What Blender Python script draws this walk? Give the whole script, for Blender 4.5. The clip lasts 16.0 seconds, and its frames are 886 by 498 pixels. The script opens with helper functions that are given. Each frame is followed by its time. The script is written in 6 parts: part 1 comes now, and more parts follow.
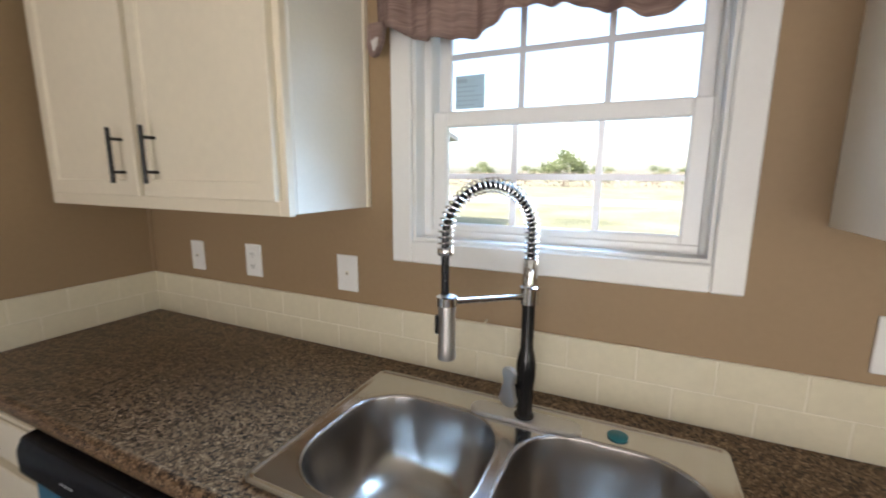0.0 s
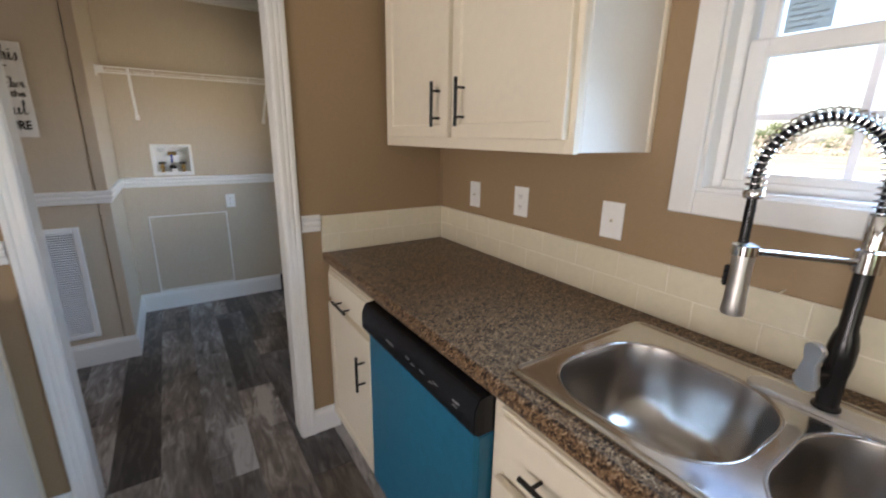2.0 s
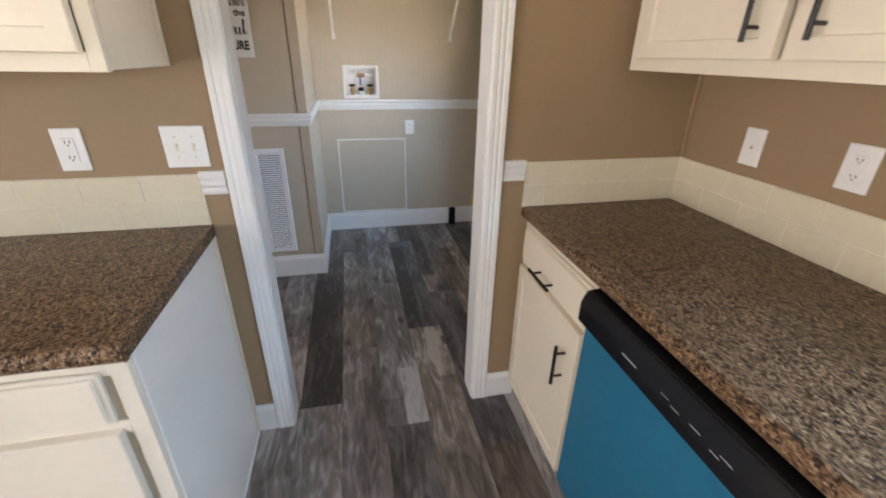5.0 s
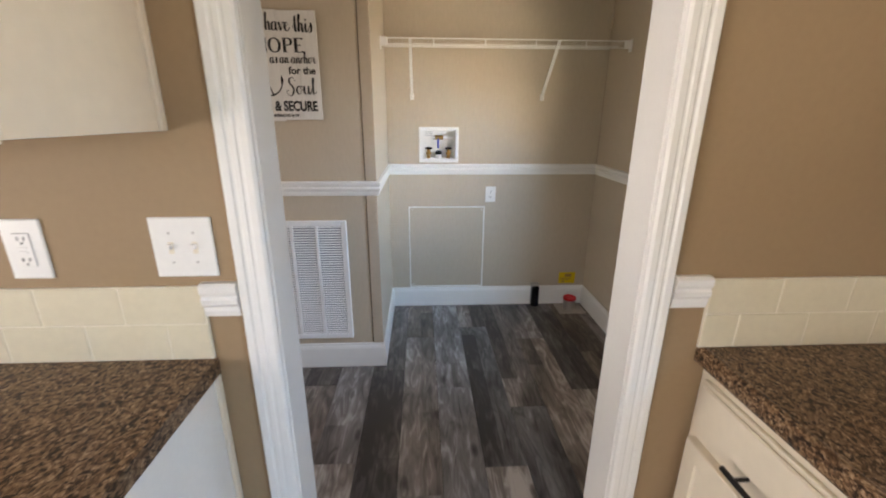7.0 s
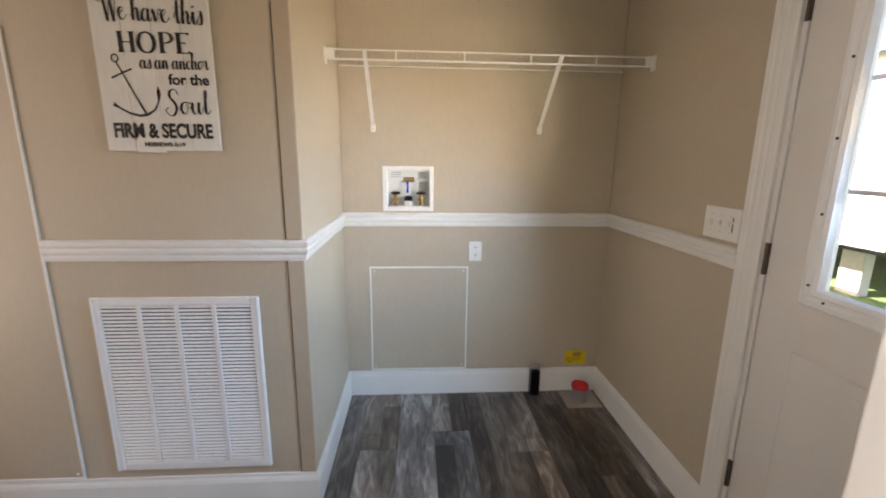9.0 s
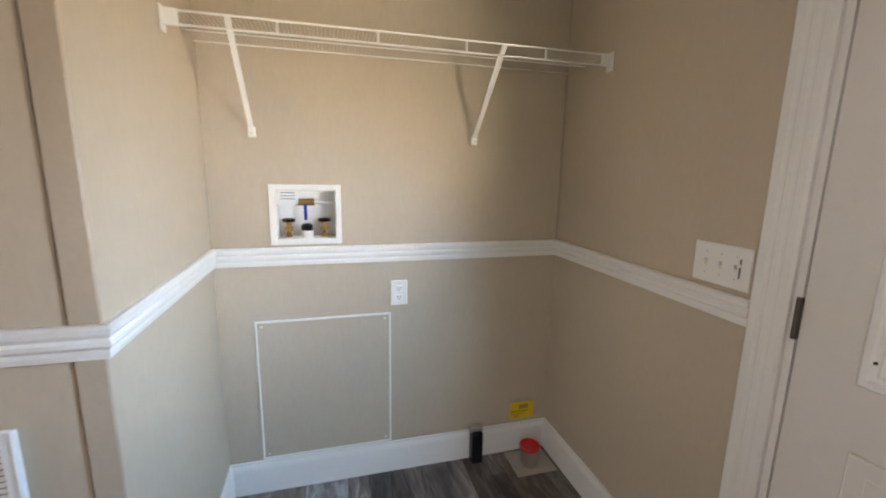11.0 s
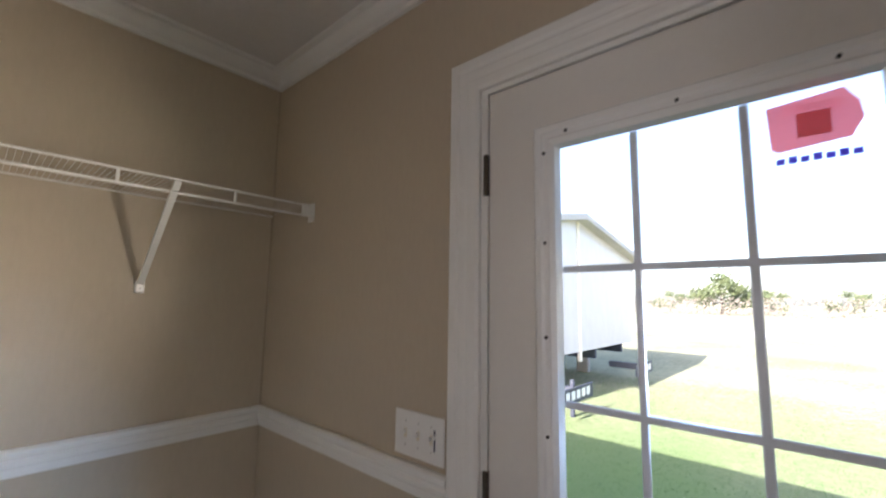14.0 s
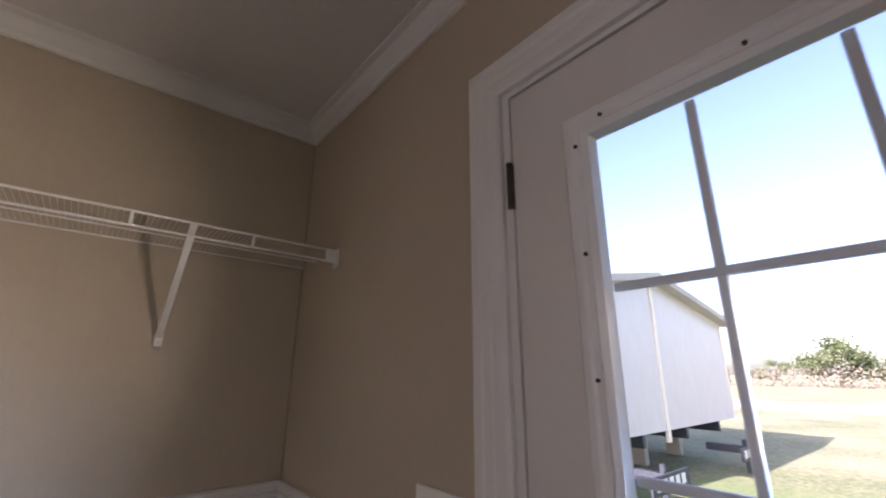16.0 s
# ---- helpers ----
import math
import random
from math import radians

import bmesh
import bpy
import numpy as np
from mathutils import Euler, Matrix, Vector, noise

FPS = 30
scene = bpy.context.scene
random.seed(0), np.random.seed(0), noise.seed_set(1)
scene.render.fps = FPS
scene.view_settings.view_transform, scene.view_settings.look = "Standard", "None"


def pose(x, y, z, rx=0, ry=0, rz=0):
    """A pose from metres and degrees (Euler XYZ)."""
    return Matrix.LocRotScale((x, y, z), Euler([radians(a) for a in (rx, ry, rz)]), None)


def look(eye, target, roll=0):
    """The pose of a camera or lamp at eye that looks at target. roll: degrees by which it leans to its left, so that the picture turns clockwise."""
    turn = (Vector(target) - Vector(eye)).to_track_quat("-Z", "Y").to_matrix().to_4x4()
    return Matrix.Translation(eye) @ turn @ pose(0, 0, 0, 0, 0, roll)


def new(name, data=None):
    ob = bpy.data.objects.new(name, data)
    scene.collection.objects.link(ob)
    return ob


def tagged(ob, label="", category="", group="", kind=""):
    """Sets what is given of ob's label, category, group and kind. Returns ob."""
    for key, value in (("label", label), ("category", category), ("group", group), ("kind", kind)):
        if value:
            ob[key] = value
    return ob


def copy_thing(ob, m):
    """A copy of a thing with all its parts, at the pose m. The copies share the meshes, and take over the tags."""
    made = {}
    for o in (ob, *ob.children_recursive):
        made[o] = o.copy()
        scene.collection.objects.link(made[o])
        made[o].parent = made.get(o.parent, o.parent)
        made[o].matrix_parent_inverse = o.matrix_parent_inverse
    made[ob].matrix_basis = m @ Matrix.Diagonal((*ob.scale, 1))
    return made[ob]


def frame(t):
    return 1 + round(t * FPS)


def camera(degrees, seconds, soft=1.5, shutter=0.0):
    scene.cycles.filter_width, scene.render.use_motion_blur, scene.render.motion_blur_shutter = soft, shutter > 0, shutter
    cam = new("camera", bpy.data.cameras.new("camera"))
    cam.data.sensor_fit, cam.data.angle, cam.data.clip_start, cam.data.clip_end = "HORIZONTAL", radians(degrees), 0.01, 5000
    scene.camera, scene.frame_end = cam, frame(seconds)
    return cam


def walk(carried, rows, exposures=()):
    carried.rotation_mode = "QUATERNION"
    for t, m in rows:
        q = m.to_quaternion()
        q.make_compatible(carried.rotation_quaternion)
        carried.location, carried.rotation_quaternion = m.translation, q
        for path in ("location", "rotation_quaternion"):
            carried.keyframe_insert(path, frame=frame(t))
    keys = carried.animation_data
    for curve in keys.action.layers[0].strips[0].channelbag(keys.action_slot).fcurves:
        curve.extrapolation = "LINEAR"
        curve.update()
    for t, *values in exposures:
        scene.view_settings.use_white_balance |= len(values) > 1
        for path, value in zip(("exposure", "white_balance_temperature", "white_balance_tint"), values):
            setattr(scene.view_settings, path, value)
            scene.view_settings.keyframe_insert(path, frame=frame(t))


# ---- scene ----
# ---- camera and walk ----
cam = camera(93.8, 16.0, soft=1.9, shutter=0.4)
PATH = [
    (0, (1.827, -1.056, 1.484), (1.006, 0.735, 1.14), 0.4),
    (0.5, (1.833, -1.095, 1.47), (0.729, 0.554, 1.221), 0.4),
    (1, (1.83, -1.122, 1.454), (0.473, 0.325, 1.199), 0.7),
    (1.5, (1.811, -1.137, 1.439), (0.284, 0.102, 1.073), 0.7),
    (2, (1.806, -1.171, 1.425), (0.191, -0.112, 0.905), 0.9),
    (2.5, (1.809, -1.204, 1.419), (0.167, -0.289, 0.734), 0.8),
    (3, (1.812, -1.2, 1.418), (0.164, -0.397, 0.618), 0.7),
    (3.5, (1.811, -1.177, 1.413), (0.146, -0.474, 0.556), 0.6),
    (4, (1.699, -1.195, 1.416), (-0.002, -0.609, 0.543), 0.4),
    (4.2, (1.628, -1.243, 1.427), (-0.086, -0.702, 0.549), 0.5),
    (6.3, (0.991, -1.239, 1.418), (-0.874, -1.085, 0.714), 0.4),
    (6.5, (0.925, -1.278, 1.426), (-0.955, -1.156, 0.755), 0.3),
    (7, (0.803, -1.259, 1.412), (-1.099, -1.16, 0.801), 0.3),
    (7.5, (0.609, -1.152, 1.406), (-1.315, -1.065, 0.866), 0.7),
    (8, (0.447, -1.101, 1.38), (-1.494, -1.028, 0.904), 0.7),
    (8.2, (0.369, -1.123, 1.364), (-1.578, -1.049, 0.914), 0.5),
    (10.5, (-0.271, -0.997, 1.369), (-2.204, -0.647, 0.995), 1.0),
    (11, (-0.415, -1.043, 1.402), (-2.311, -0.524, 1.033), 1.0),
    (11.5, (-0.495, -0.988, 1.388), (-2.343, -0.308, 1.039), 1.0),
    (12, (-0.55, -0.807, 1.382), (-2.324, 0.058, 1.063), 1.1),
    (12.5, (-0.578, -0.683, 1.384), (-2.256, 0.371, 1.119), 1.1),
    (13, (-0.578, -0.699, 1.411), (-2.142, 0.539, 1.266), 1.3),
    (13.5, (-0.561, -0.763, 1.476), (-2.011, 0.613, 1.499), 1.2),
    (14, (-0.516, -0.805, 1.509), (-1.827, 0.686, 1.752), 0.9),
    (14.5, (-0.468, -0.821, 1.556), (-1.696, 0.69, 2.013), 0.5),
    (15, (-0.489, -0.748, 1.554), (-1.742, 0.708, 2.112), 0.3),
    (15.5, (-0.524, -0.639, 1.497), (-1.883, 0.706, 2.083), 0.4),
    (16, (-0.581, -0.603, 1.445), (-2.05, 0.627, 2.017), 0.3),
]
walk(cam, [(t, look(eye, target, roll)) for t, eye, target, roll in PATH],
     exposures=[(0.0, 1.84, 6200, 15), (1.5, 1.9, 6250, 18), (4.2, 2.3, 6350, 20), (6.3, 2.55, 6400, 19), (8.2, 2.68, 6750, 20), (10.5, 2.75, 6500, 19),
                (12.5, 2.66, 6100, 17), (13.5, 2.25, 6000, 18), (14.5, 2.0, 5950, 24), (16.0, 1.66, 6050, 31)])

# ---- world and lights ----
SUN_EL, SUN_AZ = 29.0, 186.0   # degrees; azimuth clockwise from +y
world = bpy.data.worlds.new("sky")
scene.world = world
world.use_nodes = True
wn = world.node_tree
sky = wn.nodes.new("ShaderNodeTexSky")
sky.sky_type, sky.sun_disc = "NISHITA", False
sky.dust_density, sky.ozone_density = 2.5, 0.6
sky.sun_elevation, sky.sun_rotation = radians(SUN_EL), radians(SUN_AZ)
wn.links.new(sky.outputs[0], wn.nodes["Background"].inputs[0])
wn.nodes["Background"].inputs[1].default_value = 0.15


def lamp(name, kind, power, m, colour=(1, 1, 1), size=0.0, size_y=0.0, angle=0.0, spread=180.0):
    data = bpy.data.lights.new(name, kind)
    data.energy, data.color = power, colour
    if kind == "AREA":
        data.shape, data.size, data.size_y = "RECTANGLE", size, size_y
        data.spread = radians(spread)
    elif kind == "SUN":
        data.angle = angle
    else:
        data.shadow_soft_size = size
    ob = new(name, data)
    ob.matrix_world = m
    return ob


sdir = Vector((math.sin(radians(SUN_AZ)) * math.cos(radians(SUN_EL)), math.cos(radians(SUN_AZ)) * math.cos(radians(SUN_EL)), math.sin(radians(SUN_EL))))
lamp("sun", "SUN", 5.0, look(sdir * 50, (0, 0, 0)), (1.0, 0.95, 0.88), angle=radians(0.5))
# lamp added in an unseen opening of the east wall, to light the kitchen
lamp("added_light_east", "AREA", 4.6, look((4.68, -3.0, 1.35), (0.8, -1.0, 1.1)), (1.0, 0.93, 0.85), size=2.4, size_y=1.6)
# fill lamp added in an unseen south opening, for the cabinet fronts
lamp("added_light_south", "AREA", 11.5, look((2.2, -4.45, 1.1), (1.9, 0, 1.0)), (1.0, 0.95, 0.88), size=2.2, size_y=1.9)
# second lamp added there, aimed up so the kitchen ceiling returns light
lamp("added_uplight_south", "AREA", 7.0, look((2.2, -4.44, 1.0), (1.9, -1.9, 2.45)), (1.0, 0.94, 0.85), size=2.2, size_y=0.8, spread=80.0)
# blue sky light slanting down through the glazed door, and the sunlit lawn shining up through it
lamp("window_skylight_door", "AREA", 0.85, look((-0.66, 0.012, 1.44), (-1.82, -1.38, 0.7)), (0.47, 0.73, 1.0), size=0.16, size_y=0.3, spread=72.0)
lamp("window_groundlight_door", "AREA", 0.58, look((-0.66, 0.014, 1.44), (-2.0, -1.32, 1.66)), (1.0, 0.88, 0.64), size=0.12, size_y=0.2, spread=70.0)
# fill lamp added in an unseen laundry opening, to brighten the outside door
lamp("added_light_laundry", "AREA", 1.7, look((-0.72, -3.21, 1.3), (-0.72, 0, 1.3)), (1.0, 0.91, 0.79), size=0.9, size_y=1.6)
# the same at the kitchen window: sky light downward, lawn light upward
lamp("window_skylight_kitchen", "AREA", 1.1, look((1.72, 0.03, 1.6), (0.8, -1.4, 0.5)), (0.42, 0.7, 1.0), size=0.3, size_y=0.4, spread=78.0)
lamp("window_groundlight_kitchen", "AREA", 0.35, look((1.75, 0.03, 1.6), (0.6, -1.9, 1.9)), (1.0, 0.9, 0.7), size=0.3, size_y=0.6, spread=42.0)

# ---- materials ----
def material(name, colour, rough=0.5, metal=0.0, var=0.12, scales=(6.0, 90.0), bump=0.05, bump_scale=250.0, coat=0.0, stretch=(1, 1, 1), spec=0.5, tint=None, rvar=0.07):
    """A painted, plastic or metal surface: colour varied at two scales, fine relief."""
    m = bpy.data.materials.new(name)
    m.use_nodes = True
    nt = m.node_tree
    b = nt.nodes["Principled BSDF"]
    geo = nt.nodes.new("ShaderNodeNewGeometry")
    mp = nt.nodes.new("ShaderNodeVectorMath"); mp.operation = "MULTIPLY"
    mp.inputs[1].default_value = stretch
    nt.links.new(geo.outputs["Position"], mp.inputs[0])
    n1 = nt.nodes.new("ShaderNodeTexNoise"); n1.inputs["Scale"].default_value = scales[0]; n1.inputs["Detail"].default_value = 4
    n2 = nt.nodes.new("ShaderNodeTexNoise"); n2.inputs["Scale"].default_value = scales[1]; n2.inputs["Detail"].default_value = 3
    n3 = nt.nodes.new("ShaderNodeTexNoise"); n3.inputs["Scale"].default_value = bump_scale; n3.inputs["Detail"].default_value = 2
    for n in (n1, n2, n3):
        nt.links.new(mp.outputs[0], n.inputs["Vector"])
    add = nt.nodes.new("ShaderNodeMath"); add.operation = "ADD"
    nt.links.new(n1.outputs[0], add.inputs[0]); nt.links.new(n2.outputs[0], add.inputs[1])
    ramp = nt.nodes.new("ShaderNodeMapRange")
    ramp.inputs["From Min"].default_value, ramp.inputs["From Max"].default_value = 0.6, 1.4
    nt.links.new(add.outputs[0], ramp.inputs["Value"])
    mix = nt.nodes.new("ShaderNodeMix"); mix.data_type = "RGBA"
    c = Vector(colour)
    c2 = Vector(tint) if tint else c * (1 + var)
    mix.inputs["A"].default_value = (*(c * (1 - var)), 1)
    mix.inputs["B"].default_value = (*[min(v, 1) for v in c2], 1)
    nt.links.new(ramp.outputs[0], mix.inputs["Factor"])
    nt.links.new(mix.outputs["Result"], b.inputs["Base Color"])
    rr = nt.nodes.new("ShaderNodeMapRange")
    rr.inputs["To Min"].default_value, rr.inputs["To Max"].default_value = max(rough - rvar, 0.02), min(rough + rvar, 1)
    nt.links.new(n1.outputs[0], rr.inputs["Value"]); nt.links.new(rr.outputs[0], b.inputs["Roughness"])
    b.inputs["Metallic"].default_value = metal
    b.inputs["Coat Weight"].default_value = coat
    b.inputs["Specular IOR Level"].default_value = spec
    if bump:
        bp = nt.nodes.new("ShaderNodeBump")
        bp.inputs["Strength"].default_value = bump; bp.inputs["Distance"].default_value = 0.002
        nt.links.new(n3.outputs[0], bp.inputs["Height"]); nt.links.new(bp.outputs[0], b.inputs["Normal"])
    return m


def laminate():
    """Speckled brown stone-look laminate: tan grains with dark brown and black flecks."""
    m = material("speckled_laminate", (0.1, 0.06, 0.04), 0.33, var=0.2, bump=0.02, spec=0.2)
    nt = m.node_tree; b = nt.nodes["Principled BSDF"]; L = nt.links.new
    geo = nt.nodes.new("ShaderNodeNewGeometry")
    wob = nt.nodes.new("ShaderNodeTexNoise"); wob.inputs["Scale"].default_value = 160; wob.inputs["Detail"].default_value = 2
    L(geo.outputs["Position"], wob.inputs["Vector"])
    warp = nt.nodes.new("ShaderNodeVectorMath"); warp.operation = "MULTIPLY_ADD"; warp.inputs[1].default_value = (0.012, 0.012, 0.012)
    L(wob.outputs["Color"], warp.inputs[0]); L(geo.outputs["Position"], warp.inputs[2])

    def grains(scale):
        v = nt.nodes.new("ShaderNodeTexVoronoi"); v.inputs["Scale"].default_value = scale
        L(warp.outputs[0], v.inputs["Vector"])
        sep = nt.nodes.new("ShaderNodeSeparateColor"); L(v.outputs["Color"], sep.inputs[0])
        return sep.outputs[0]

    def ramp(src, stops, hold):
        r = nt.nodes.new("ShaderNodeValToRGB"); r.color_ramp.interpolation = hold
        els = r.color_ramp.elements
        els[0].position, els[0].color = stops[0][0], (*stops[0][1], 1)
        els[1].position, els[1].color = stops[1][0], (*stops[1][1], 1)
        for p, c in stops[2:]:
            e = els.new(p); e.color = (*c, 1)
        L(src, r.inputs[0])
        return r.outputs[0]

    fine = ramp(grains(290), [(0.0, (0.05, 0.026, 0.013)), (0.2, (0.108, 0.061, 0.031)), (0.46, (0.182, 0.109, 0.058)), (0.7, (0.28, 0.181, 0.102)), (0.9, (0.41, 0.288, 0.182))], "CONSTANT")
    dark = ramp(grains(170), [(0.0, (1, 1, 1)), (0.2, (0, 0, 0))], "CONSTANT")
    mix = nt.nodes.new("ShaderNodeMix"); mix.data_type = "RGBA"; mix.inputs["B"].default_value = (0.026, 0.015, 0.01, 1)
    L(dark, mix.inputs["Factor"]); L(fine, mix.inputs["A"])
    L(mix.outputs["Result"], b.inputs["Base Color"])
    return m


def plank_wood():
    """Weathered grey vinyl plank with a tone of its own for each board."""
    m = bpy.data.materials.new("weathered_plank"); m.use_nodes = True
    nt = m.node_tree; b = nt.nodes["Principled BSDF"]; L = nt.links.new
    geo = nt.nodes.new("ShaderNodeNewGeometry"); info = nt.nodes.new("ShaderNodeObjectInfo")
    off = nt.nodes.new("ShaderNodeCombineXYZ")
    k = nt.nodes.new("ShaderNodeMath"); k.operation = "MULTIPLY"; k.inputs[1].default_value = 37.0
    L(info.outputs["Random"], k.inputs[0]); L(k.outputs[0], off.inputs[0]); L(k.outputs[0], off.inputs[2])
    add = nt.nodes.new("ShaderNodeVectorMath"); L(geo.outputs["Position"], add.inputs[0]); L(off.outputs[0], add.inputs[1])
    st = nt.nodes.new("ShaderNodeVectorMath"); st.operation = "MULTIPLY"; st.inputs[1].default_value = (1.7, 8, 8); L(add.outputs[0], st.inputs[0])
    g = nt.nodes.new("ShaderNodeTexNoise"); g.inputs["Scale"].default_value = 3.2; g.inputs["Detail"].default_value = 6; g.inputs["Roughness"].default_value = 0.5; g.inputs["Distortion"].default_value = 1.4
    L(st.outputs[0], g.inputs["Vector"])
    st2 = nt.nodes.new("ShaderNodeVectorMath"); st2.operation = "MULTIPLY"; st2.inputs[1].default_value = (2.6, 7, 7); L(add.outputs[0], st2.inputs[0])
    big = nt.nodes.new("ShaderNodeTexNoise"); big.inputs["Scale"].default_value = 1.1; big.inputs["Detail"].default_value = 5; L(st2.outputs[0], big.inputs["Vector"])
    r = nt.nodes.new("ShaderNodeValToRGB")
    e = r.color_ramp.elements
    e[0].position, e[0].color = 0.1, (0.036, 0.031, 0.029, 1)
    e[1].position, e[1].color = 0.85, (0.47, 0.45, 0.425, 1)
    x = e.new(0.35); x.color = (0.1, 0.088, 0.08, 1)
    x = e.new(0.6); x.color = (0.21, 0.19, 0.175, 1)
    def lin(src, k, base):
        n = nt.nodes.new("ShaderNodeMath"); n.operation = "MULTIPLY_ADD"; n.inputs[1].default_value = k
        L(src, n.inputs[0])
        if isinstance(base, float):
            n.inputs[2].default_value = base
        else:
            L(base, n.inputs[2])
        return n.outputs[0]
    v1 = lin(g.outputs[0], 0.95, -0.85)
    v2 = lin(big.outputs[0], 0.85, v1)
    sepp = nt.nodes.new("ShaderNodeSeparateXYZ"); L(geo.outputs["Position"], sepp.inputs[0])
    cell = nt.nodes.new("ShaderNodeMath"); cell.operation = "FLOOR"; L(lin(sepp.outputs[1], 1 / 0.0915, 0.82 / 0.0915), cell.inputs[0])
    # boards printed within a plank: half as wide, about a metre long, staggered
    stag = nt.nodes.new("ShaderNodeTexWhiteNoise"); stag.noise_dimensions = "1D"; L(cell.outputs[0], stag.inputs["W"])
    run = nt.nodes.new("ShaderNodeMath"); run.operation = "FLOOR"; L(lin(sepp.outputs[0], 1 / 1.1, lin(stag.outputs[0], 7.0, 0.0)), run.inputs[0])
    strip = nt.nodes.new("ShaderNodeTexWhiteNoise"); strip.noise_dimensions = "1D"
    L(lin(run.outputs[0], 17.3, lin(info.outputs["Random"], 91.0, cell.outputs[0])), strip.inputs["W"])
    # fine dark cracks and pale worn streaks along the grain
    st4 = nt.nodes.new("ShaderNodeVectorMath"); st4.operation = "MULTIPLY"; st4.inputs[1].default_value = (1.6, 34, 34); L(add.outputs[0], st4.inputs[0])
    cr = nt.nodes.new("ShaderNodeTexNoise"); cr.inputs["Scale"].default_value = 1.3; cr.inputs["Detail"].default_value = 3; cr.inputs["Distortion"].default_value = 0.6; L(st4.outputs[0], cr.inputs["Vector"])
    def band(a0, a1, t0, t1):
        n = nt.nodes.new("ShaderNodeMapRange")
        n.inputs["From Min"].default_value, n.inputs["From Max"].default_value = a0, a1
        n.inputs["To Min"].default_value, n.inputs["To Max"].default_value = t0, t1
        L(cr.outputs[0], n.inputs["Value"])
        return n.outputs[0]
    v3 = lin(band(0.25, 0.34, -0.2, 0.0), 1.0, v2)
    v4 = lin(band(0.6, 0.74, 0.0, 0.06), 1.0, v3)
    v5 = lin(strip.outputs[0], 0.32, v4)
    tone = lin(info.outputs["Random"], 0.52, v5)
    # knots
    st3 = nt.nodes.new("ShaderNodeVectorMath"); st3.operation = "MULTIPLY"; st3.inputs[1].default_value = (2.2, 5.5, 1); L(add.outputs[0], st3.inputs[0])
    vor = nt.nodes.new("ShaderNodeTexVoronoi"); vor.inputs["Scale"].default_value = 1.0; L(st3.outputs[0], vor.inputs["Vector"])
    kn = nt.nodes.new("ShaderNodeMapRange"); kn.inputs["From Min"].default_value, kn.inputs["From Max"].default_value = 0.015, 0.11
    kn.inputs["To Min"].default_value, kn.inputs["To Max"].default_value = -0.5, 0.0
    L(vor.outputs["Distance"], kn.inputs["Value"])
    s3 = nt.nodes.new("ShaderNodeMath"); L(tone, s3.inputs[0]); L(kn.outputs[0], s3.inputs[1])
    L(s3.outputs[0], r.inputs[0])
    hue = nt.nodes.new("ShaderNodeMath"); hue.operation = "FRACT"
    L(lin(info.outputs["Random"], 7.31, 0.0), hue.inputs[0])
    tintmix = nt.nodes.new("ShaderNodeMix"); tintmix.data_type = "RGBA"
    tintmix.inputs["A"].default_value = (0.86, 0.99, 1.17, 1); tintmix.inputs["B"].default_value = (1.08, 0.98, 0.88, 1)
    L(hue.outputs[0], tintmix.inputs["Factor"])
    mul = nt.nodes.new("ShaderNodeMix"); mul.data_type = "RGBA"; mul.blend_type = "MULTIPLY"; mul.inputs["Factor"].default_value = 1.0
    L(r.outputs[0], mul.inputs["A"]); L(tintmix.outputs["Result"], mul.inputs["B"])
    L(mul.outputs["Result"], b.inputs["Base Color"])
    b.inputs["Roughness"].default_value = 0.42
    bp = nt.nodes.new("ShaderNodeBump"); bp.inputs["Strength"].default_value = 0.12; bp.inputs["Distance"].default_value = 0.002
    L(g.outputs[0], bp.inputs["Height"]); L(bp.outputs[0], b.inputs["Normal"])
    return m


def glass_mat(name):
    m = bpy.data.materials.new(name); m.use_nodes = True
    b = m.node_tree.nodes["Principled BSDF"]
    b.inputs["Base Color"].default_value = (1, 1, 1, 1); b.inputs["Roughness"].default_value = 0.0
    b.inputs["Transmission Weight"].default_value = 1.0; b.inputs["IOR"].default_value = 1.05
    return m


def sheer(name, colour, through_share=0.6):
    """Thin printed film or paper that lets light through."""
    m = material(name, colour, 0.5, var=0.06)
    nt = m.node_tree
    tr = nt.nodes.new("ShaderNodeBsdfTranslucent"); tr.inputs[0].default_value = (*colour, 1)
    tp = nt.nodes.new("ShaderNodeBsdfTransparent"); tp.inputs[0].default_value = (*colour, 1)
    m1 = nt.nodes.new("ShaderNodeMixShader"); m1.inputs[0].default_value = 0.5
    nt.links.new(tr.outputs[0], m1.inputs[1]); nt.links.new(tp.outputs[0], m1.inputs[2])
    m2 = nt.nodes.new("ShaderNodeMixShader"); m2.inputs[0].default_value = through_share
    nt.links.new(nt.nodes["Principled BSDF"].outputs[0], m2.inputs[1]); nt.links.new(m1.outputs[0], m2.inputs[2])
    nt.links.new(m2.outputs[0], nt.nodes["Material Output"].inputs[0])
    return m


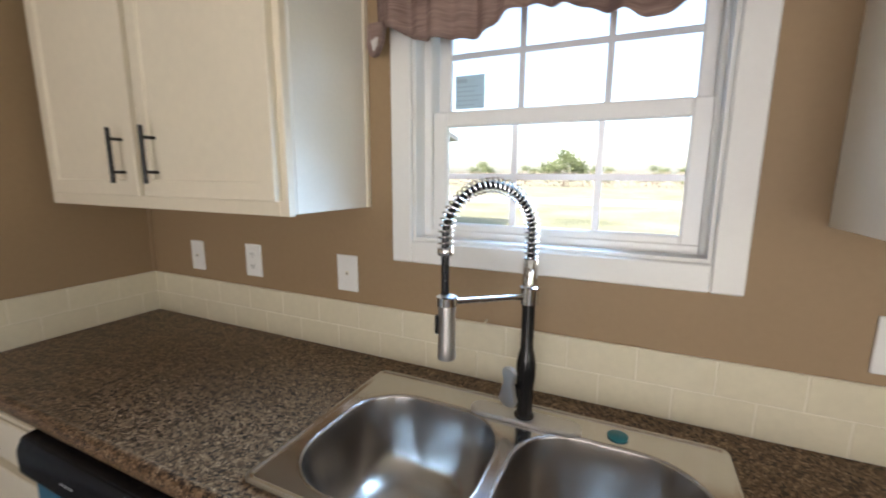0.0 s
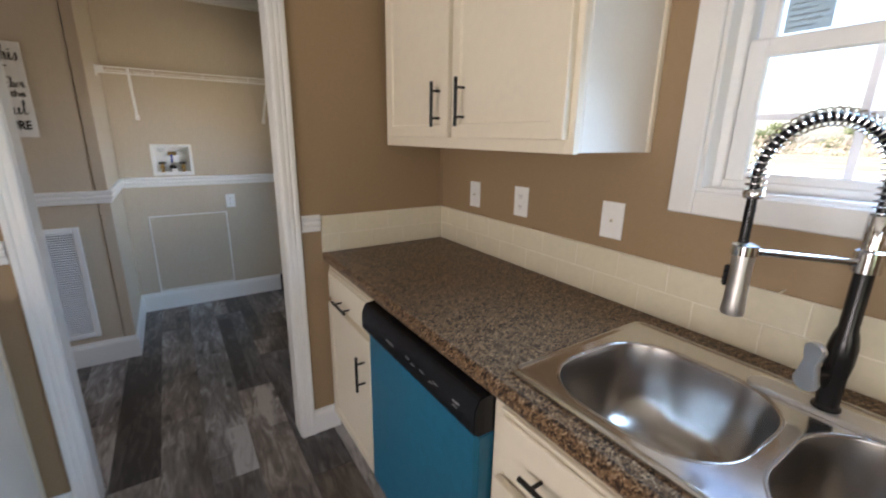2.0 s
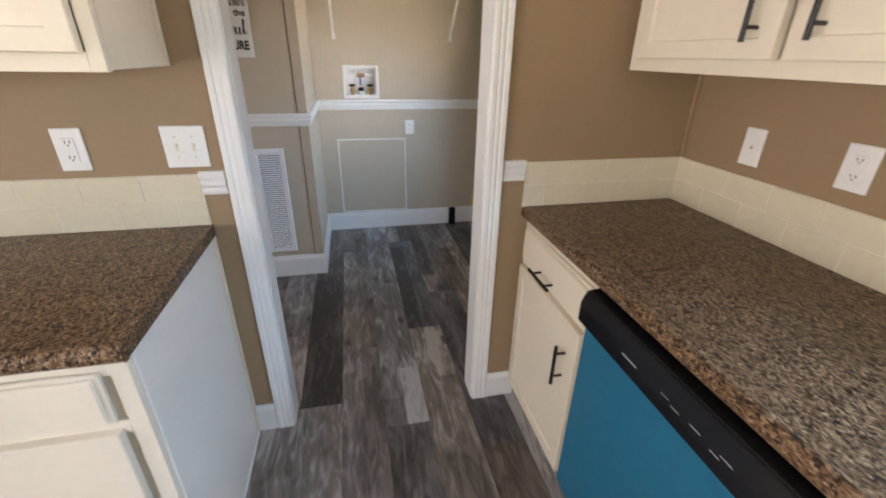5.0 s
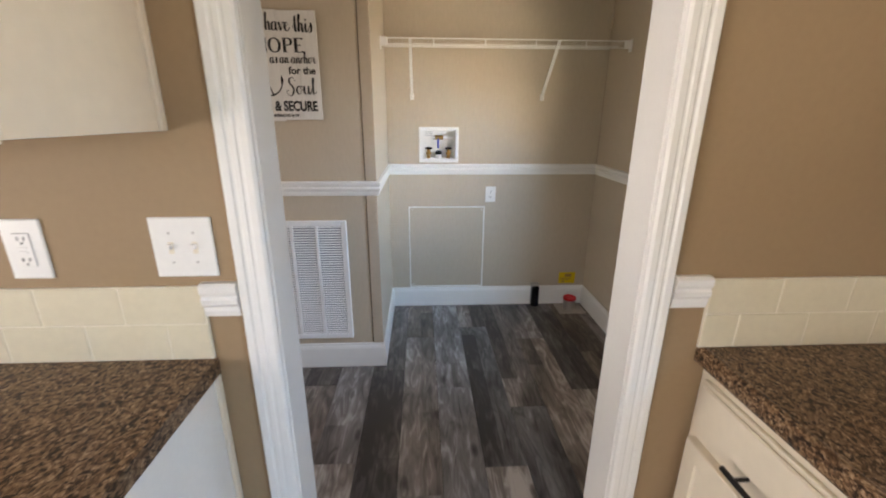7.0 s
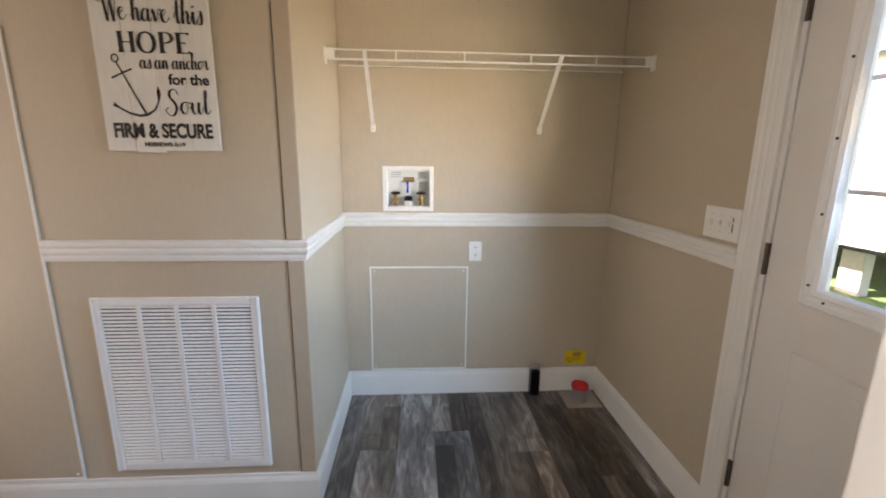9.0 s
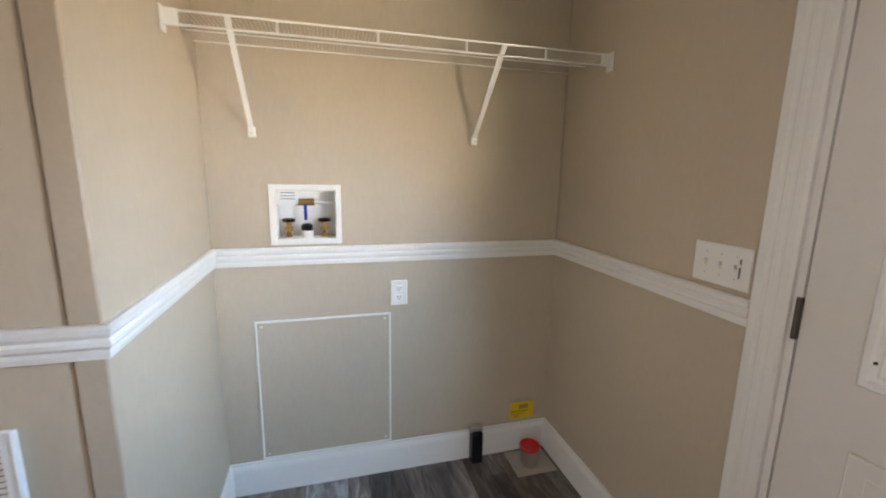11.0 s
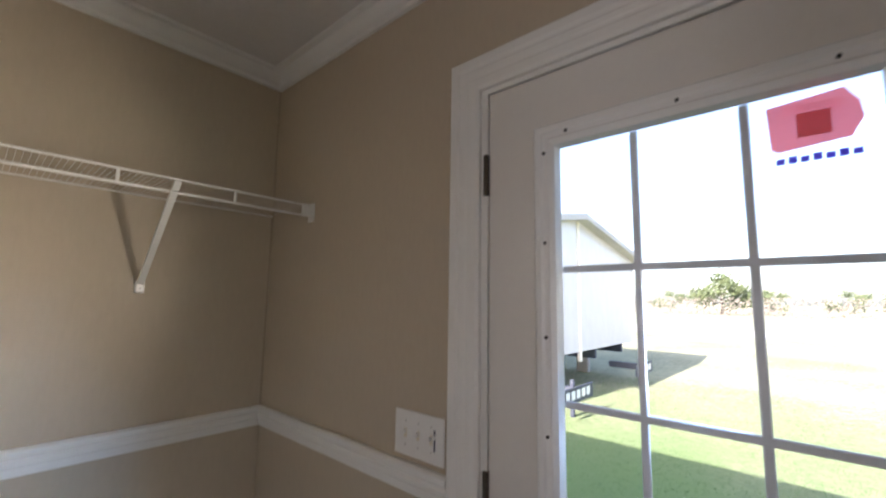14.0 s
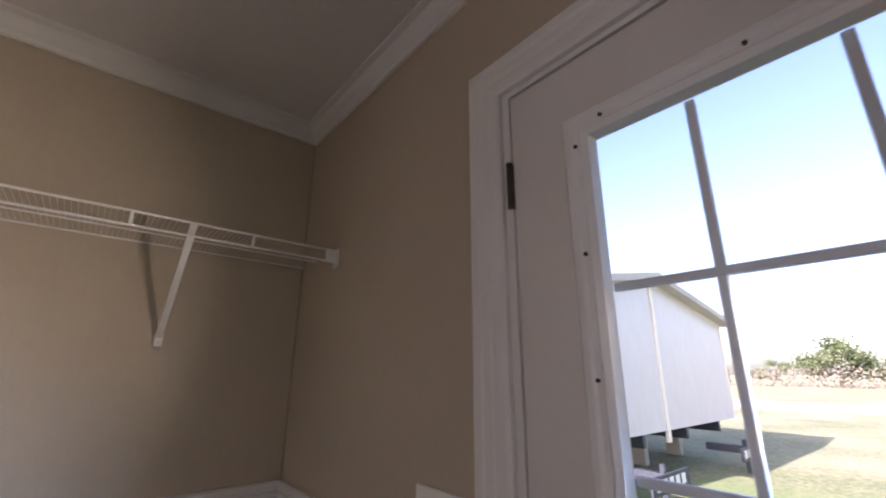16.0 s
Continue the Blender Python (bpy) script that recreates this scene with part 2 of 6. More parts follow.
TAN = material("tan_wall_panel", (0.315, 0.215, 0.12), 0.62, var=0.05, scales=(1.5, 60), bump=0.12, bump_scale=400)
BEIGE = material("beige_wall_panel", (0.505, 0.426, 0.322), 0.5, var=0.05, scales=(1.2, 70), bump=0.12, bump_scale=420, stretch=(1, 1, 0.35))
BEIGE_BATTEN = material("beige_batten", (0.46, 0.38, 0.285), 0.5, var=0.05, bump=0.08)
CEIL = material("ceiling_paint", (0.74, 0.72, 0.69), 0.85, var=0.04, scales=(3, 60), bump=0.5, bump_scale=130)
TRIM = material("white_trim_paint", (0.8, 0.79, 0.76), 0.38, var=0.02, bump=0.015, rvar=0.03)
CABINET = material("cream_cabinet_paint", (0.77, 0.69, 0.55), 0.4, var=0.04, scales=(3, 40), bump=0.06, bump_scale=160)
CABINET_SIDE = material("white_cabinet_side", (0.8, 0.77, 0.7), 0.32, var=0.03, bump=0.05)
LAMINATE = laminate()
TILE = material("cream_glazed_tile", (0.69, 0.625, 0.465), 0.22, var=0.05, scales=(8, 60), bump=0.03, bump_scale=60, coat=0.4)
GROUT = material("pale_grout", (0.76, 0.7, 0.57), 0.8, var=0.06, bump=0.2)
STEEL = material("brushed_steel", (0.43, 0.4, 0.37), 0.25, metal=1.0, var=0.01, scales=(2, 150), bump=0.0, stretch=(0.3, 4, 4), rvar=0.015)
STEEL_DECK = material("polished_steel_deck", (0.6, 0.58, 0.56), 0.17, metal=1.0, var=0.03, scales=(2, 150), bump=0.0, stretch=(0.3, 4, 4), rvar=0.015)
PADDLE = material("satin_paddle", (0.68, 0.66, 0.64), 0.3, metal=1.0, var=0.04, bump=0.0)
CHROME = material("chrome", (0.66, 0.66, 0.66), 0.12, metal=1.0, var=0.04, bump=0.0)
NICKEL = material("brushed_nickel", (0.6, 0.58, 0.56), 0.36, metal=1.0, var=0.05, bump=0.0)
BLACK = material("black_metal", (0.01, 0.0095, 0.0095), 0.24, var=0.2, bump=0.02, spec=0.4)
BLACK_PLASTIC = material("black_plastic", (0.008, 0.008, 0.01), 0.25, var=0.15, bump=0.02, spec=0.3)
BLUE_FILM = material("blue_protective_film", (0.012, 0.14, 0.245), 0.3, var=0.14, scales=(2, 30), bump=0.15, bump_scale=14, coat=0.2)
PLASTIC = material("white_plastic", (0.82, 0.81, 0.78), 0.35, var=0.03, bump=0.02)
VINYL = material("white_vinyl", (0.84, 0.84, 0.83), 0.35, var=0.02, bump=0.02)
# grey for small dark parts, and for the shade behind the vent slats
VENT_DARK = material("vent_shade_dark_grey", (0.11, 0.125, 0.15), 0.9, var=0.1)
PLANK = plank_wood()
SUBFLOOR = material("dark_underlay", (0.03, 0.026, 0.022), 0.8)
GLASS = glass_mat("window_glass")
DOORPAINT = material("door_paint", (0.72, 0.69, 0.65), 0.4, var=0.02, bump=0.06)
BRONZE = material("hinge_bronze", (0.1, 0.085, 0.07), 0.4, metal=0.8, var=0.15)
BRASS = material("brass", (0.45, 0.28, 0.1), 0.3, metal=1.0, var=0.15)
RED = material("red_plastic", (0.62, 0.02, 0.03), 0.4)
YELLOW = material("yellow_tag", (0.75, 0.55, 0.0), 0.5)
BLUE = material("blue_plastic", (0.01, 0.04, 0.35), 0.4)
GRASS_GROUND = material("lawn", (0.13, 0.15, 0.06), 0.95, var=0.3, scales=(0.25, 9), bump=0.2, bump_scale=40, tint=(0.42, 0.39, 0.23))


def green_near(m):
    """The mown lawn is green, the field beyond dry and painted paler as if sunlit."""
    nt = m.node_tree; b = nt.nodes["Principled BSDF"]
    src = b.inputs["Base Color"].links[0].from_socket
    geo = nt.nodes.new("ShaderNodeNewGeometry"); sep = nt.nodes.new("ShaderNodeSeparateXYZ")
    nt.links.new(geo.outputs["Position"], sep.inputs[0])
    n = nt.nodes.new("ShaderNodeTexNoise"); n.inputs["Scale"].default_value = 0.3
    nt.links.new(geo.outputs["Position"], n.inputs["Vector"])
    ad = nt.nodes.new("ShaderNodeMath"); ad.operation = "MULTIPLY_ADD"; ad.inputs[1].default_value = 14.0
    nt.links.new(n.outputs[0], ad.inputs[0]); nt.links.new(sep.outputs[1], ad.inputs[2])
    # range keeps the green about where the house's shadow falls
    mr = nt.nodes.new("ShaderNodeMapRange"); mr.inputs["From Min"].default_value, mr.inputs["From Max"].default_value = 11.0, 20.0
    nt.links.new(ad.outputs[0], mr.inputs["Value"])
    mx = nt.nodes.new("ShaderNodeMix"); mx.data_type = "RGBA"; mx.inputs["A"].default_value = (0.13, 0.19, 0.055, 1)
    nt.links.new(mr.outputs[0], mx.inputs["Factor"]); nt.links.new(src, mx.inputs["B"])
    nt.links.new(mx.outputs["Result"], b.inputs["Base Color"])


green_near(GRASS_GROUND)
SIDING = material("white_siding", (0.85, 0.79, 0.69), 0.5, var=0.05, scales=(0.6, 8))

# ---- building helpers ----
ORIGIN = {}


def bm_new():
    return bmesh.new()


def box(bm, x0, x1, y0, y1, z0, z1, bev=0.0, seg=1):
    r = bmesh.ops.create_cube(bm, size=1.0)
    vs = r["verts"]
    for v in vs:
        v.co = Vector(((x0 + x1) / 2 + v.co.x * (x1 - x0), (y0 + y1) / 2 + v.co.y * (y1 - y0), (z0 + z1) / 2 + v.co.z * (z1 - z0)))
    if bev:
        es = list({e for v in vs for e in v.link_edges})
        bmesh.ops.bevel(bm, geom=es, offset=bev, segments=seg, affect="EDGES", profile=0.5)
    return bm


def tube(bm, p0, p1, r, n=12, r2=None):
    p0, p1 = Vector(p0), Vector(p1)
    d = p1 - p0
    m = Matrix.Translation((p0 + p1) / 2) @ d.to_track_quat("Z", "Y").to_matrix().to_4x4()
    bmesh.ops.create_cone(bm, cap_ends=True, segments=n, radius1=r, radius2=r if r2 is None else r2, depth=d.length, matrix=m)
    return bm


def mould(bm, prof, start, end, out, up=(0, 0, 1), m0=0.0, m1=0.0, by=0):
    """A moulding: the profile of (out, up) pairs drawn from start to end. m0, m1: mitred ends, 1 longer and -1 shorter with out (by 0) or up (by 1)."""
    s, e, o, u = Vector(start), Vector(end), Vector(out), Vector(up)
    d = (e - s).normalized()
    a = [bm.verts.new(s + o * p[0] + u * p[1] - d * (m0 * p[by])) for p in prof]
    b = [bm.verts.new(e + o * p[0] + u * p[1] + d * (m1 * p[by])) for p in prof]
    n = len(prof)
    for i in range(n):
        j = (i + 1) % n
        bm.faces.new((a[i], a[j], b[j], b[i]))
    bm.faces.new(a[::-1]); bm.faces.new(b)
    bmesh.ops.recalc_face_normals(bm, faces=bm.faces[:])
    return bm


def lathe(bm, prof, centre, n=24, axis="z"):
    """A turned body from (radius, height) pairs."""
    c = Vector(centre)
    rings = []
    for r, h in prof:
        ring = []
        for k in range(n):
            a = 2 * math.pi * k / n
            p = Vector((r * math.cos(a), r * math.sin(a), h))
            if axis == "y":
                p = Vector((p.x, p.z, p.y))
            elif axis == "x":
                p = Vector((p.z, p.x, p.y))
            ring.append(bm.verts.new(c + p))
        rings.append(ring)
    for r0, r1 in zip(rings, rings[1:]):
        for k in range(n):
            bm.faces.new((r0[k], r0[(k + 1) % n], r1[(k + 1) % n], r1[k]))
    if prof[0][0] > 1e-5:
        bm.faces.new(rings[0][::-1])
    if prof[-1][0] > 1e-5:
        bm.faces.new(rings[-1])
    bmesh.ops.recalc_face_normals(bm, faces=bm.faces[:])
    return bm


def mesh_of(name, bm, mat, smooth=None):
    me = bpy.data.meshes.new(name)
    bm.to_mesh(me); bm.free()
    me.materials.append(mat)
    if smooth:
        for p in me.polygons:
            p.use_smooth = True
        me.set_sharp_from_angle(angle=radians(smooth))
    return me


def structure(name, bm, mat, label="", category=""):
    ob = new(name, mesh_of(name, bm, mat))
    ORIGIN[ob] = Vector((0, 0, 0))
    return tagged(ob, label, category, kind="structure")


def thing(name, label, category, base, group=""):
    ob = new(name)
    ob.location = base
    ob.empty_display_size = 0.05
    ORIGIN[ob] = Vector(base)
    return tagged(ob, label, category, group)


def part(name, bm, mat, parent, label="", smooth=None):
    o = ORIGIN[parent]
    bmesh.ops.translate(bm, vec=-o, verts=bm.verts[:])
    ob = new(name, mesh_of(name, bm, mat, smooth))
    ob.parent = parent
    ORIGIN[ob] = o
    if label:
        ob["label"] = label
    return ob


def solo(name, bm, mat, label, category, base, group="", smooth=None):
    bmesh.ops.translate(bm, vec=-Vector(base), verts=bm.verts[:])
    ob = new(name, mesh_of(name, bm, mat, smooth))
    ob.location = base
    ORIGIN[ob] = Vector(base)
    return tagged(ob, label, category, group)


# ---- structure ----
CEIL_Z = 2.455
XB, XBUMP, YBUMP = -2.166, -1.357, -1.492      # laundry back wall, furnace wall, its corner
XE, YS, YSL = 4.6, -4.4, -3.2                  # far ends of kitchen and laundry
DY0, DY1, DZ = -1.561, -0.796, 2.06            # doorway
PT = 0.105                                     # partition
WX0, WX1, WZ0, WZ1 = 1.245, 1.995, 1.296, 2.04  # kitchen window opening
EX0, EX1, EZ = -1.112, -0.208, 2.045            # exterior door opening
WALL = 0.15


def wall_x(name, y0, y1, x0, x1, mat, hole=None, label="", z1=CEIL_Z):
    """A wall running along x, with one opening (x0, x1, z0, z1)."""
    bm = bm_new()
    if hole:
        a, b, c, d = hole
        box(bm, x0, a, y0, y1, 0, z1); box(bm, b, x1, y0, y1, 0, z1); box(bm, a, b, y0, y1, d, z1)
        if c > 0:
            box(bm, a, b, y0, y1, 0, c)
    else:
        box(bm, x0, x1, y0, y1, 0, z1)
    return structure(name, bm, mat, label, "wall")


def wall_y(name, x0, x1, y0, y1, mat, hole=None, label="", z1=CEIL_Z):
    bm = bm_new()
    if hole:
        a, b, c, d = hole
        box(bm, x0, x1, y0, a, 0, z1); box(bm, x0, x1, b, y1, 0, z1); box(bm, x0, x1, a, b, d, z1)
        if c > 0:
            box(bm, x0, x1, a, b, 0, c)
    else:
        box(bm, x0, x1, y0, y1, 0, z1)
    return structure(name, bm, mat, label, "wall")


wall_x("wall_north_kitchen", 0, WALL, -0.05, XE, TAN, (WX0, WX1, WZ0, WZ1), "tan wall panel round the kitchen window")
wall_x("wall_north_laundry", 0, WALL, XB - 0.1, -0.05, BEIGE, (EX0, EX1, 0, EZ), "beige vinyl wall panel round the outside door")
wall_y("wall_partition_kitchen", -PT / 2, 0, YS, 0, TAN, (DY0 - 0.018, DY1 + 0.018, 0, DZ), "tan wall with an open doorway to the laundry")
wall_y("wall_partition_laundry", -PT, -PT / 2, YSL, 0, BEIGE, (DY0 - 0.018, DY1 + 0.018, 0, DZ), "beige wall with an open doorway to the kitchen")
wall_y("wall_west_laundry", XB - 0.1, XB, YBUMP - 0.1, 0, BEIGE, (-1.2545, -1.0205, 1.1205, 1.3195), "beige vinyl-covered wall behind the washer space")
bm = bm_new(); box(bm, XB, XBUMP, YSL, YBUMP, 0, CEIL_Z)
structure("wall_furnace_closet", bm, BEIGE, "beige boxed-out closet wall with return air grille", "wall")
# this opening is unseen, added for the laundry fill lamp
wall_x("wall_south_laundry", YSL - 0.1, YSL, XB - 0.1, 0, BEIGE, (-1.2, -0.25, 0, 2.05), "plain beige wall with an added, unseen opening for a lamp")
# south opening is unseen, added to hold the two fill lamps
wall_x("wall_south_kitchen", YS - 0.1, YS, 0, XE, TAN, (1.0, 3.4, 0, 2.1), "tan wall with an added, unseen opening for two lamps")
# east opening is unseen, added for the lamp there
wall_y("wall_east_kitchen", XE, XE + 0.1, YS - 0.1, 0.15, TAN, (-4.25, -1.75, 0.5, 2.15), "tan wall with an added, unseen opening for a lamp")
bm = bm_new(); box(bm, XB - 0.1, XE + 0.1, YS - 0.1, WALL, CEIL_Z, CEIL_Z + 0.08)
structure("ceiling", bm, CEIL, "white lightly textured ceiling", "ceiling")
bm = bm_new(); box(bm, XB - 0.1, XE + 0.1, YS - 0.1, WALL, -0.12, -0.006)
ROOFING = material("brown_roof_deck", (0.2, 0.17, 0.15), 0.9)
# unseen roof slab, sized to cast the house's shadow on the lawn
structure("roof", box(bm_new(), -10.0, XE + 0.4, YS - 0.5, 0.45, CEIL_Z + 0.085, CEIL_Z + 0.17), ROOFING, "plain unseen roof deck with eaves sized for the lawn shadow", "roof")
# unseen solid mass, carrying that shadow on past the laundry
structure("wall_rooms_beyond", box(bm_new(), -10.0, XB - 0.105, YS - 0.1, WALL, -0.12, CEIL_Z + 0.08), BEIGE, "unseen solid mass for the rooms beyond, casting the lawn shadow", "wall")
# solid block added behind the laundry opening, keeping sunlight out
structure("wall_laundry_block", box(bm_new(), XB - 0.1, -0.005, YS - 0.1, YSL - 0.105, 0.0, CEIL_Z), BEIGE, "unseen solid block closing the added laundry opening", "wall")
# solid block added behind the south opening to keep the sun out
structure("wall_south_block", box(bm_new(), -0.1, XE + 0.1, YS - 0.6, YS - 0.105, 0.0, CEIL_Z), TAN, "unseen solid block closing the added south opening", "wall")
# unseen block, added so no sun passes under the floor
structure("wall_underfloor_block", box(bm_new(), -10.0, XE + 0.1, YS - 0.1, WALL - 0.02, -0.86, -0.125), VINYL, "unseen white block closing the gap under the floor", "skirting")
FLOOR = structure("floor", bm, SUBFLOOR, "weathered grey wood-look plank floor", "floor")

# ---- more building helpers ----
def fbox(bm, face, u0, u1, v0, v1, w0, w1, bev=0.0):
    """A box on an upright face (axis, place, outward sign): u along it, v up, w outward."""
    axis, at, sgn = face
    a, b = sorted((at + sgn * w0, at + sgn * w1))
    if axis == "y":
        return box(bm, min(u0, u1), max(u0, u1), a, b, v0, v1, bev)
    return box(bm, a, b, min(u0, u1), max(u0, u1), v0, v1, bev)


def on(face, u, v, w):
    axis, at, sgn = face
    return Vector((u, at + sgn * w, v)) if axis == "y" else Vector((at + sgn * w, u, v))


def shaker(face, u0, u1, v0, v1, rail=0.058, thick=0.02):
    """A cabinet front: frame of stiles and rails round a sunk panel."""
    bm = bm_new()
    fbox(bm, face, u0, u1, v0, v1, 0, thick)
    out = Vector((0, face[2], 0)) if face[0] == "y" else Vector((face[2], 0, 0))
    bm.normal_update()
    front = [f for f in bm.faces if f.normal.dot(out) > 0.9]
    bmesh.ops.inset_region(bm, faces=front, thickness=0.003, depth=0.0)
    bmesh.ops.translate(bm, vec=out * 0.0025, verts=front[0].verts[:])
    bmesh.ops.inset_region(bm, faces=front, thickness=rail, depth=0.0)
    bmesh.ops.inset_region(bm, faces=front, thickness=0.004, depth=0.0)
    bmesh.ops.translate(bm, vec=out * -0.006, verts=front[0].verts[:])
    return bm


def slab_front(face, u0, u1, v0, v1, thick=0.02):
    bm = bm_new()
    fbox(bm, face, u0, u1, v0, v1, 0, thick * 0.55, 0.002)
    fbox(bm, face, min(u0, u1) + 0.009, max(u0, u1) - 0.009, v0 + 0.009, v1 - 0.009, thick * 0.5, thick, 0.004)
    return bm


def bar_handle(parent, face, u, v, length, upright, w0=0.02):
    """A black bar pull on two posts."""
    bm = bm_new()
    d = (0, 1) if upright else (1, 0)
    e0, e1 = on(face, u - d[0] * length / 2, v - d[1] * length / 2, w0 + 0.032), on(face, u + d[0] * length / 2, v + d[1] * length / 2, w0 + 0.032)
    tube(bm, e0, e1, 0.006, 12)
    for k in (-0.3, 0.3):
        tube(bm, on(face, u + d[0] * length * k, v + d[1] * length * k, w0 - 0.002), on(face, u + d[0] * length * k, v + d[1] * length * k, w0 + 0.03), 0.0045, 10)
    return part("handle", bm, BLACK, parent, "black bar handle", smooth=40)


def text_mesh(words, size, mat, parent, m, thick=0.0006, bold=0.0, shear=0.0, wide=1.0):
    """Letters as a mesh part; m puts x along the writing and z out of the surface."""
    cu = bpy.data.curves.new("lettering", "FONT")
    cu.body, cu.size, cu.extrude, cu.offset, cu.shear = words, size, thick, bold, shear
    cu.align_x = "CENTER"
    tmp = new("lettering_curve", cu)
    me = bpy.data.meshes.new_from_object(tmp.evaluated_get(bpy.context.evaluated_depsgraph_get()))
    bpy.data.objects.remove(tmp); bpy.data.curves.remove(cu)
    me.transform(Matrix.Translation(-ORIGIN[parent]) @ m @ Matrix.Diagonal((wide, 1, 1, 1)))
    me.materials.clear(); me.materials.append(mat)
    ob = new("lettering", me)
    ob.parent = parent
    ORIGIN[ob] = ORIGIN[parent]
    return ob


def ribbon(bm, pts, width, to_world, thick=0.0008):
    """A flat painted stroke through (u, v) points, with rounded joints."""
    for (u0, v0, *a), (u1, v1, *b) in zip(pts, pts[1:]):
        w0 = a[0] if a else width
        w1 = b[0] if b else width
        d = Vector((u1 - u0, v1 - v0)); n = Vector((-d.y, d.x)).normalized()
        q = [(u0 + n.x * w0 / 2, v0 + n.y * w0 / 2), (u1 + n.x * w1 / 2, v1 + n.y * w1 / 2), (u1 - n.x * w1 / 2, v1 - n.y * w1 / 2), (u0 - n.x * w0 / 2, v0 - n.y * w0 / 2)]
        bm.faces.new([bm.verts.new(to_world(u, v, thick)) for u, v in q])


# ---- trim ----
CASING = [(0, 0), (0.012, 0), (0.016, 0.006), (0.016, 0.018), (0.0148, 0.021), (0.0148, 0.025), (0.0165, 0.028), (0.0165, 0.036), (0.0148, 0.039), (0.0148, 0.043), (0.018, 0.047), (0.018, 0.06), (0.014, 0.064), (0, 0.064)]
WIDE_CASING = [(a, b * 0.09 / 0.064) for a, b in CASING]
CHAIR = [(0, 0), (0.008, 0), (0.011, 0.012), (0.011, 0.022), (0.018, 0.03), (0.019, 0.04), (0.014, 0.046), (0.02, 0.056), (0.021, 0.068), (0.014, 0.074), (0, 0.074)]
BASE = [(0, 0), (0.014, 0), (0.014, 0.118), (0.011, 0.13), (0.007, 0.138), (0.006, 0.15), (0, 0.15)]
BASEK = [(a, b * 0.84) for a, b in BASE]
CROWN = [(0, 0), (0.01, 0), (0.014, 0.004), (0.014, 0.012), (0.008, 0.015), (0.01, 0.019), (0.022, 0.027), (0.036, 0.041), (0.045, 0.053), (0.041, 0.056), (0.052, 0.058), (0.062, 0.061), (0.062, 0.07), (0, 0.07)]


def trim(name, prof, runs, label, mat=None, by=0):
    """Each run is (start, end, out, up, mitre at the start, mitre at the end)."""
    for s, e, o, u, m0, m1 in runs:
        bm = mould(bm_new(), prof, s, e, o, u, m0, m1, by)
        structure(name, bm, mat or TRIM, label, name)


# doorway lining and casing, kitchen and laundry sides
bm = bm_new()
box(bm, -PT - 0.001, 0.001, DY0 - 0.018, DY0, 0, DZ); box(bm, -PT - 0.001, 0.001, DY1, DY1 + 0.018, 0, DZ); box(bm, -PT - 0.001, 0.001, DY0, DY1, DZ - 0.018, DZ)
structure("doorway_jamb", bm, TRIM, "white painted lining of the laundry doorway", "jamb")
r = 0.004
HT = DZ - 0.014
for x, o in ((0.001, (1, 0, 0)), (-PT - 0.001, (-1, 0, 0))):
    trim("trim", CASING, [
        ((x, DY0 - r, 0), (x, DY0 - r, HT), o, (0, -1, 0), 0, 1), ((x, DY1 + r, 0), (x, DY1 + r, HT), o, (0, 1, 0), 0, 1),
        ((x, DY0 - r, HT), (x, DY1 + r, HT), o, (0, 0, 1), 1, 1)], "white fluted casing round the laundry doorway", by=1)
# outside door casing
HT = EZ - 0.014
trim("trim", WIDE_CASING, [
    ((EX0 + 0.012, -0.001, 0), (EX0 + 0.012, -0.001, HT), (0, -1, 0), (-1, 0, 0), 0, 1), ((EX1 - 0.012, -0.001, 0), (EX1 - 0.012, -0.001, HT), (0, -1, 0), (1, 0, 0), 0, 1),
    ((EX0 + 0.012, -0.001, HT), (EX1 - 0.012, -0.001, HT), (0, -1, 0), (0, 0, 1), 1, 1)], "white fluted casing round the outside door", by=1)
CR = 1.016
CZ = CEIL_Z - 0.07
UPZ = (0, 0, 1)
PX, NX_, PY, NY = (1, 0, 0), (-1, 0, 0), (0, 1, 0), (0, -1, 0)
trim("chair_rail", CHAIR, [
    ((XB, YBUMP, CR), (XB, 0, CR), PX, UPZ, -1, -1), ((XB, 0, CR), (EX0 - 0.079, 0, CR), NY, UPZ, -1, 0),
    ((XB, YBUMP, CR), (XBUMP, YBUMP, CR), PY, UPZ, -1, 1), ((XBUMP, -2.362, CR), (XBUMP, YBUMP, CR), PX, UPZ, 0, 1),
    ((0, -0.722, CR), (0, -0.642, CR), PX, UPZ, 0, 0), ((0, -1.706, CR), (0, -1.634, CR), PX, UPZ, 0, 0),
    ((-PT, DY1 + 0.07, CR), (-PT, 0, CR), NX_, UPZ, 0, 0), ((-PT, YSL, CR), (-PT, DY0 - 0.07, CR), NX_, UPZ, 0, 0)], "white moulded chair rail on the wall")
trim("baseboard", BASE, [
    ((XB, YBUMP, 0), (XB, 0, 0), PX, UPZ, -1, -1), ((XB, 0, 0), (EX0 - 0.079, 0, 0), NY, UPZ, -1, 0),
    ((XB, YBUMP, 0), (XBUMP, YBUMP, 0), PY, UPZ, -1, 1), ((XBUMP, YSL, 0), (XBUMP, YBUMP, 0), PX, UPZ, 0, 1),
    ((-PT, DY1 + 0.07, 0), (-PT, 0, 0), NX_, UPZ, 0, 0), ((-PT, YSL, 0), (-PT, DY0 - 0.07, 0), NX_, UPZ, 0, 0)], "white baseboard along the laundry wall")
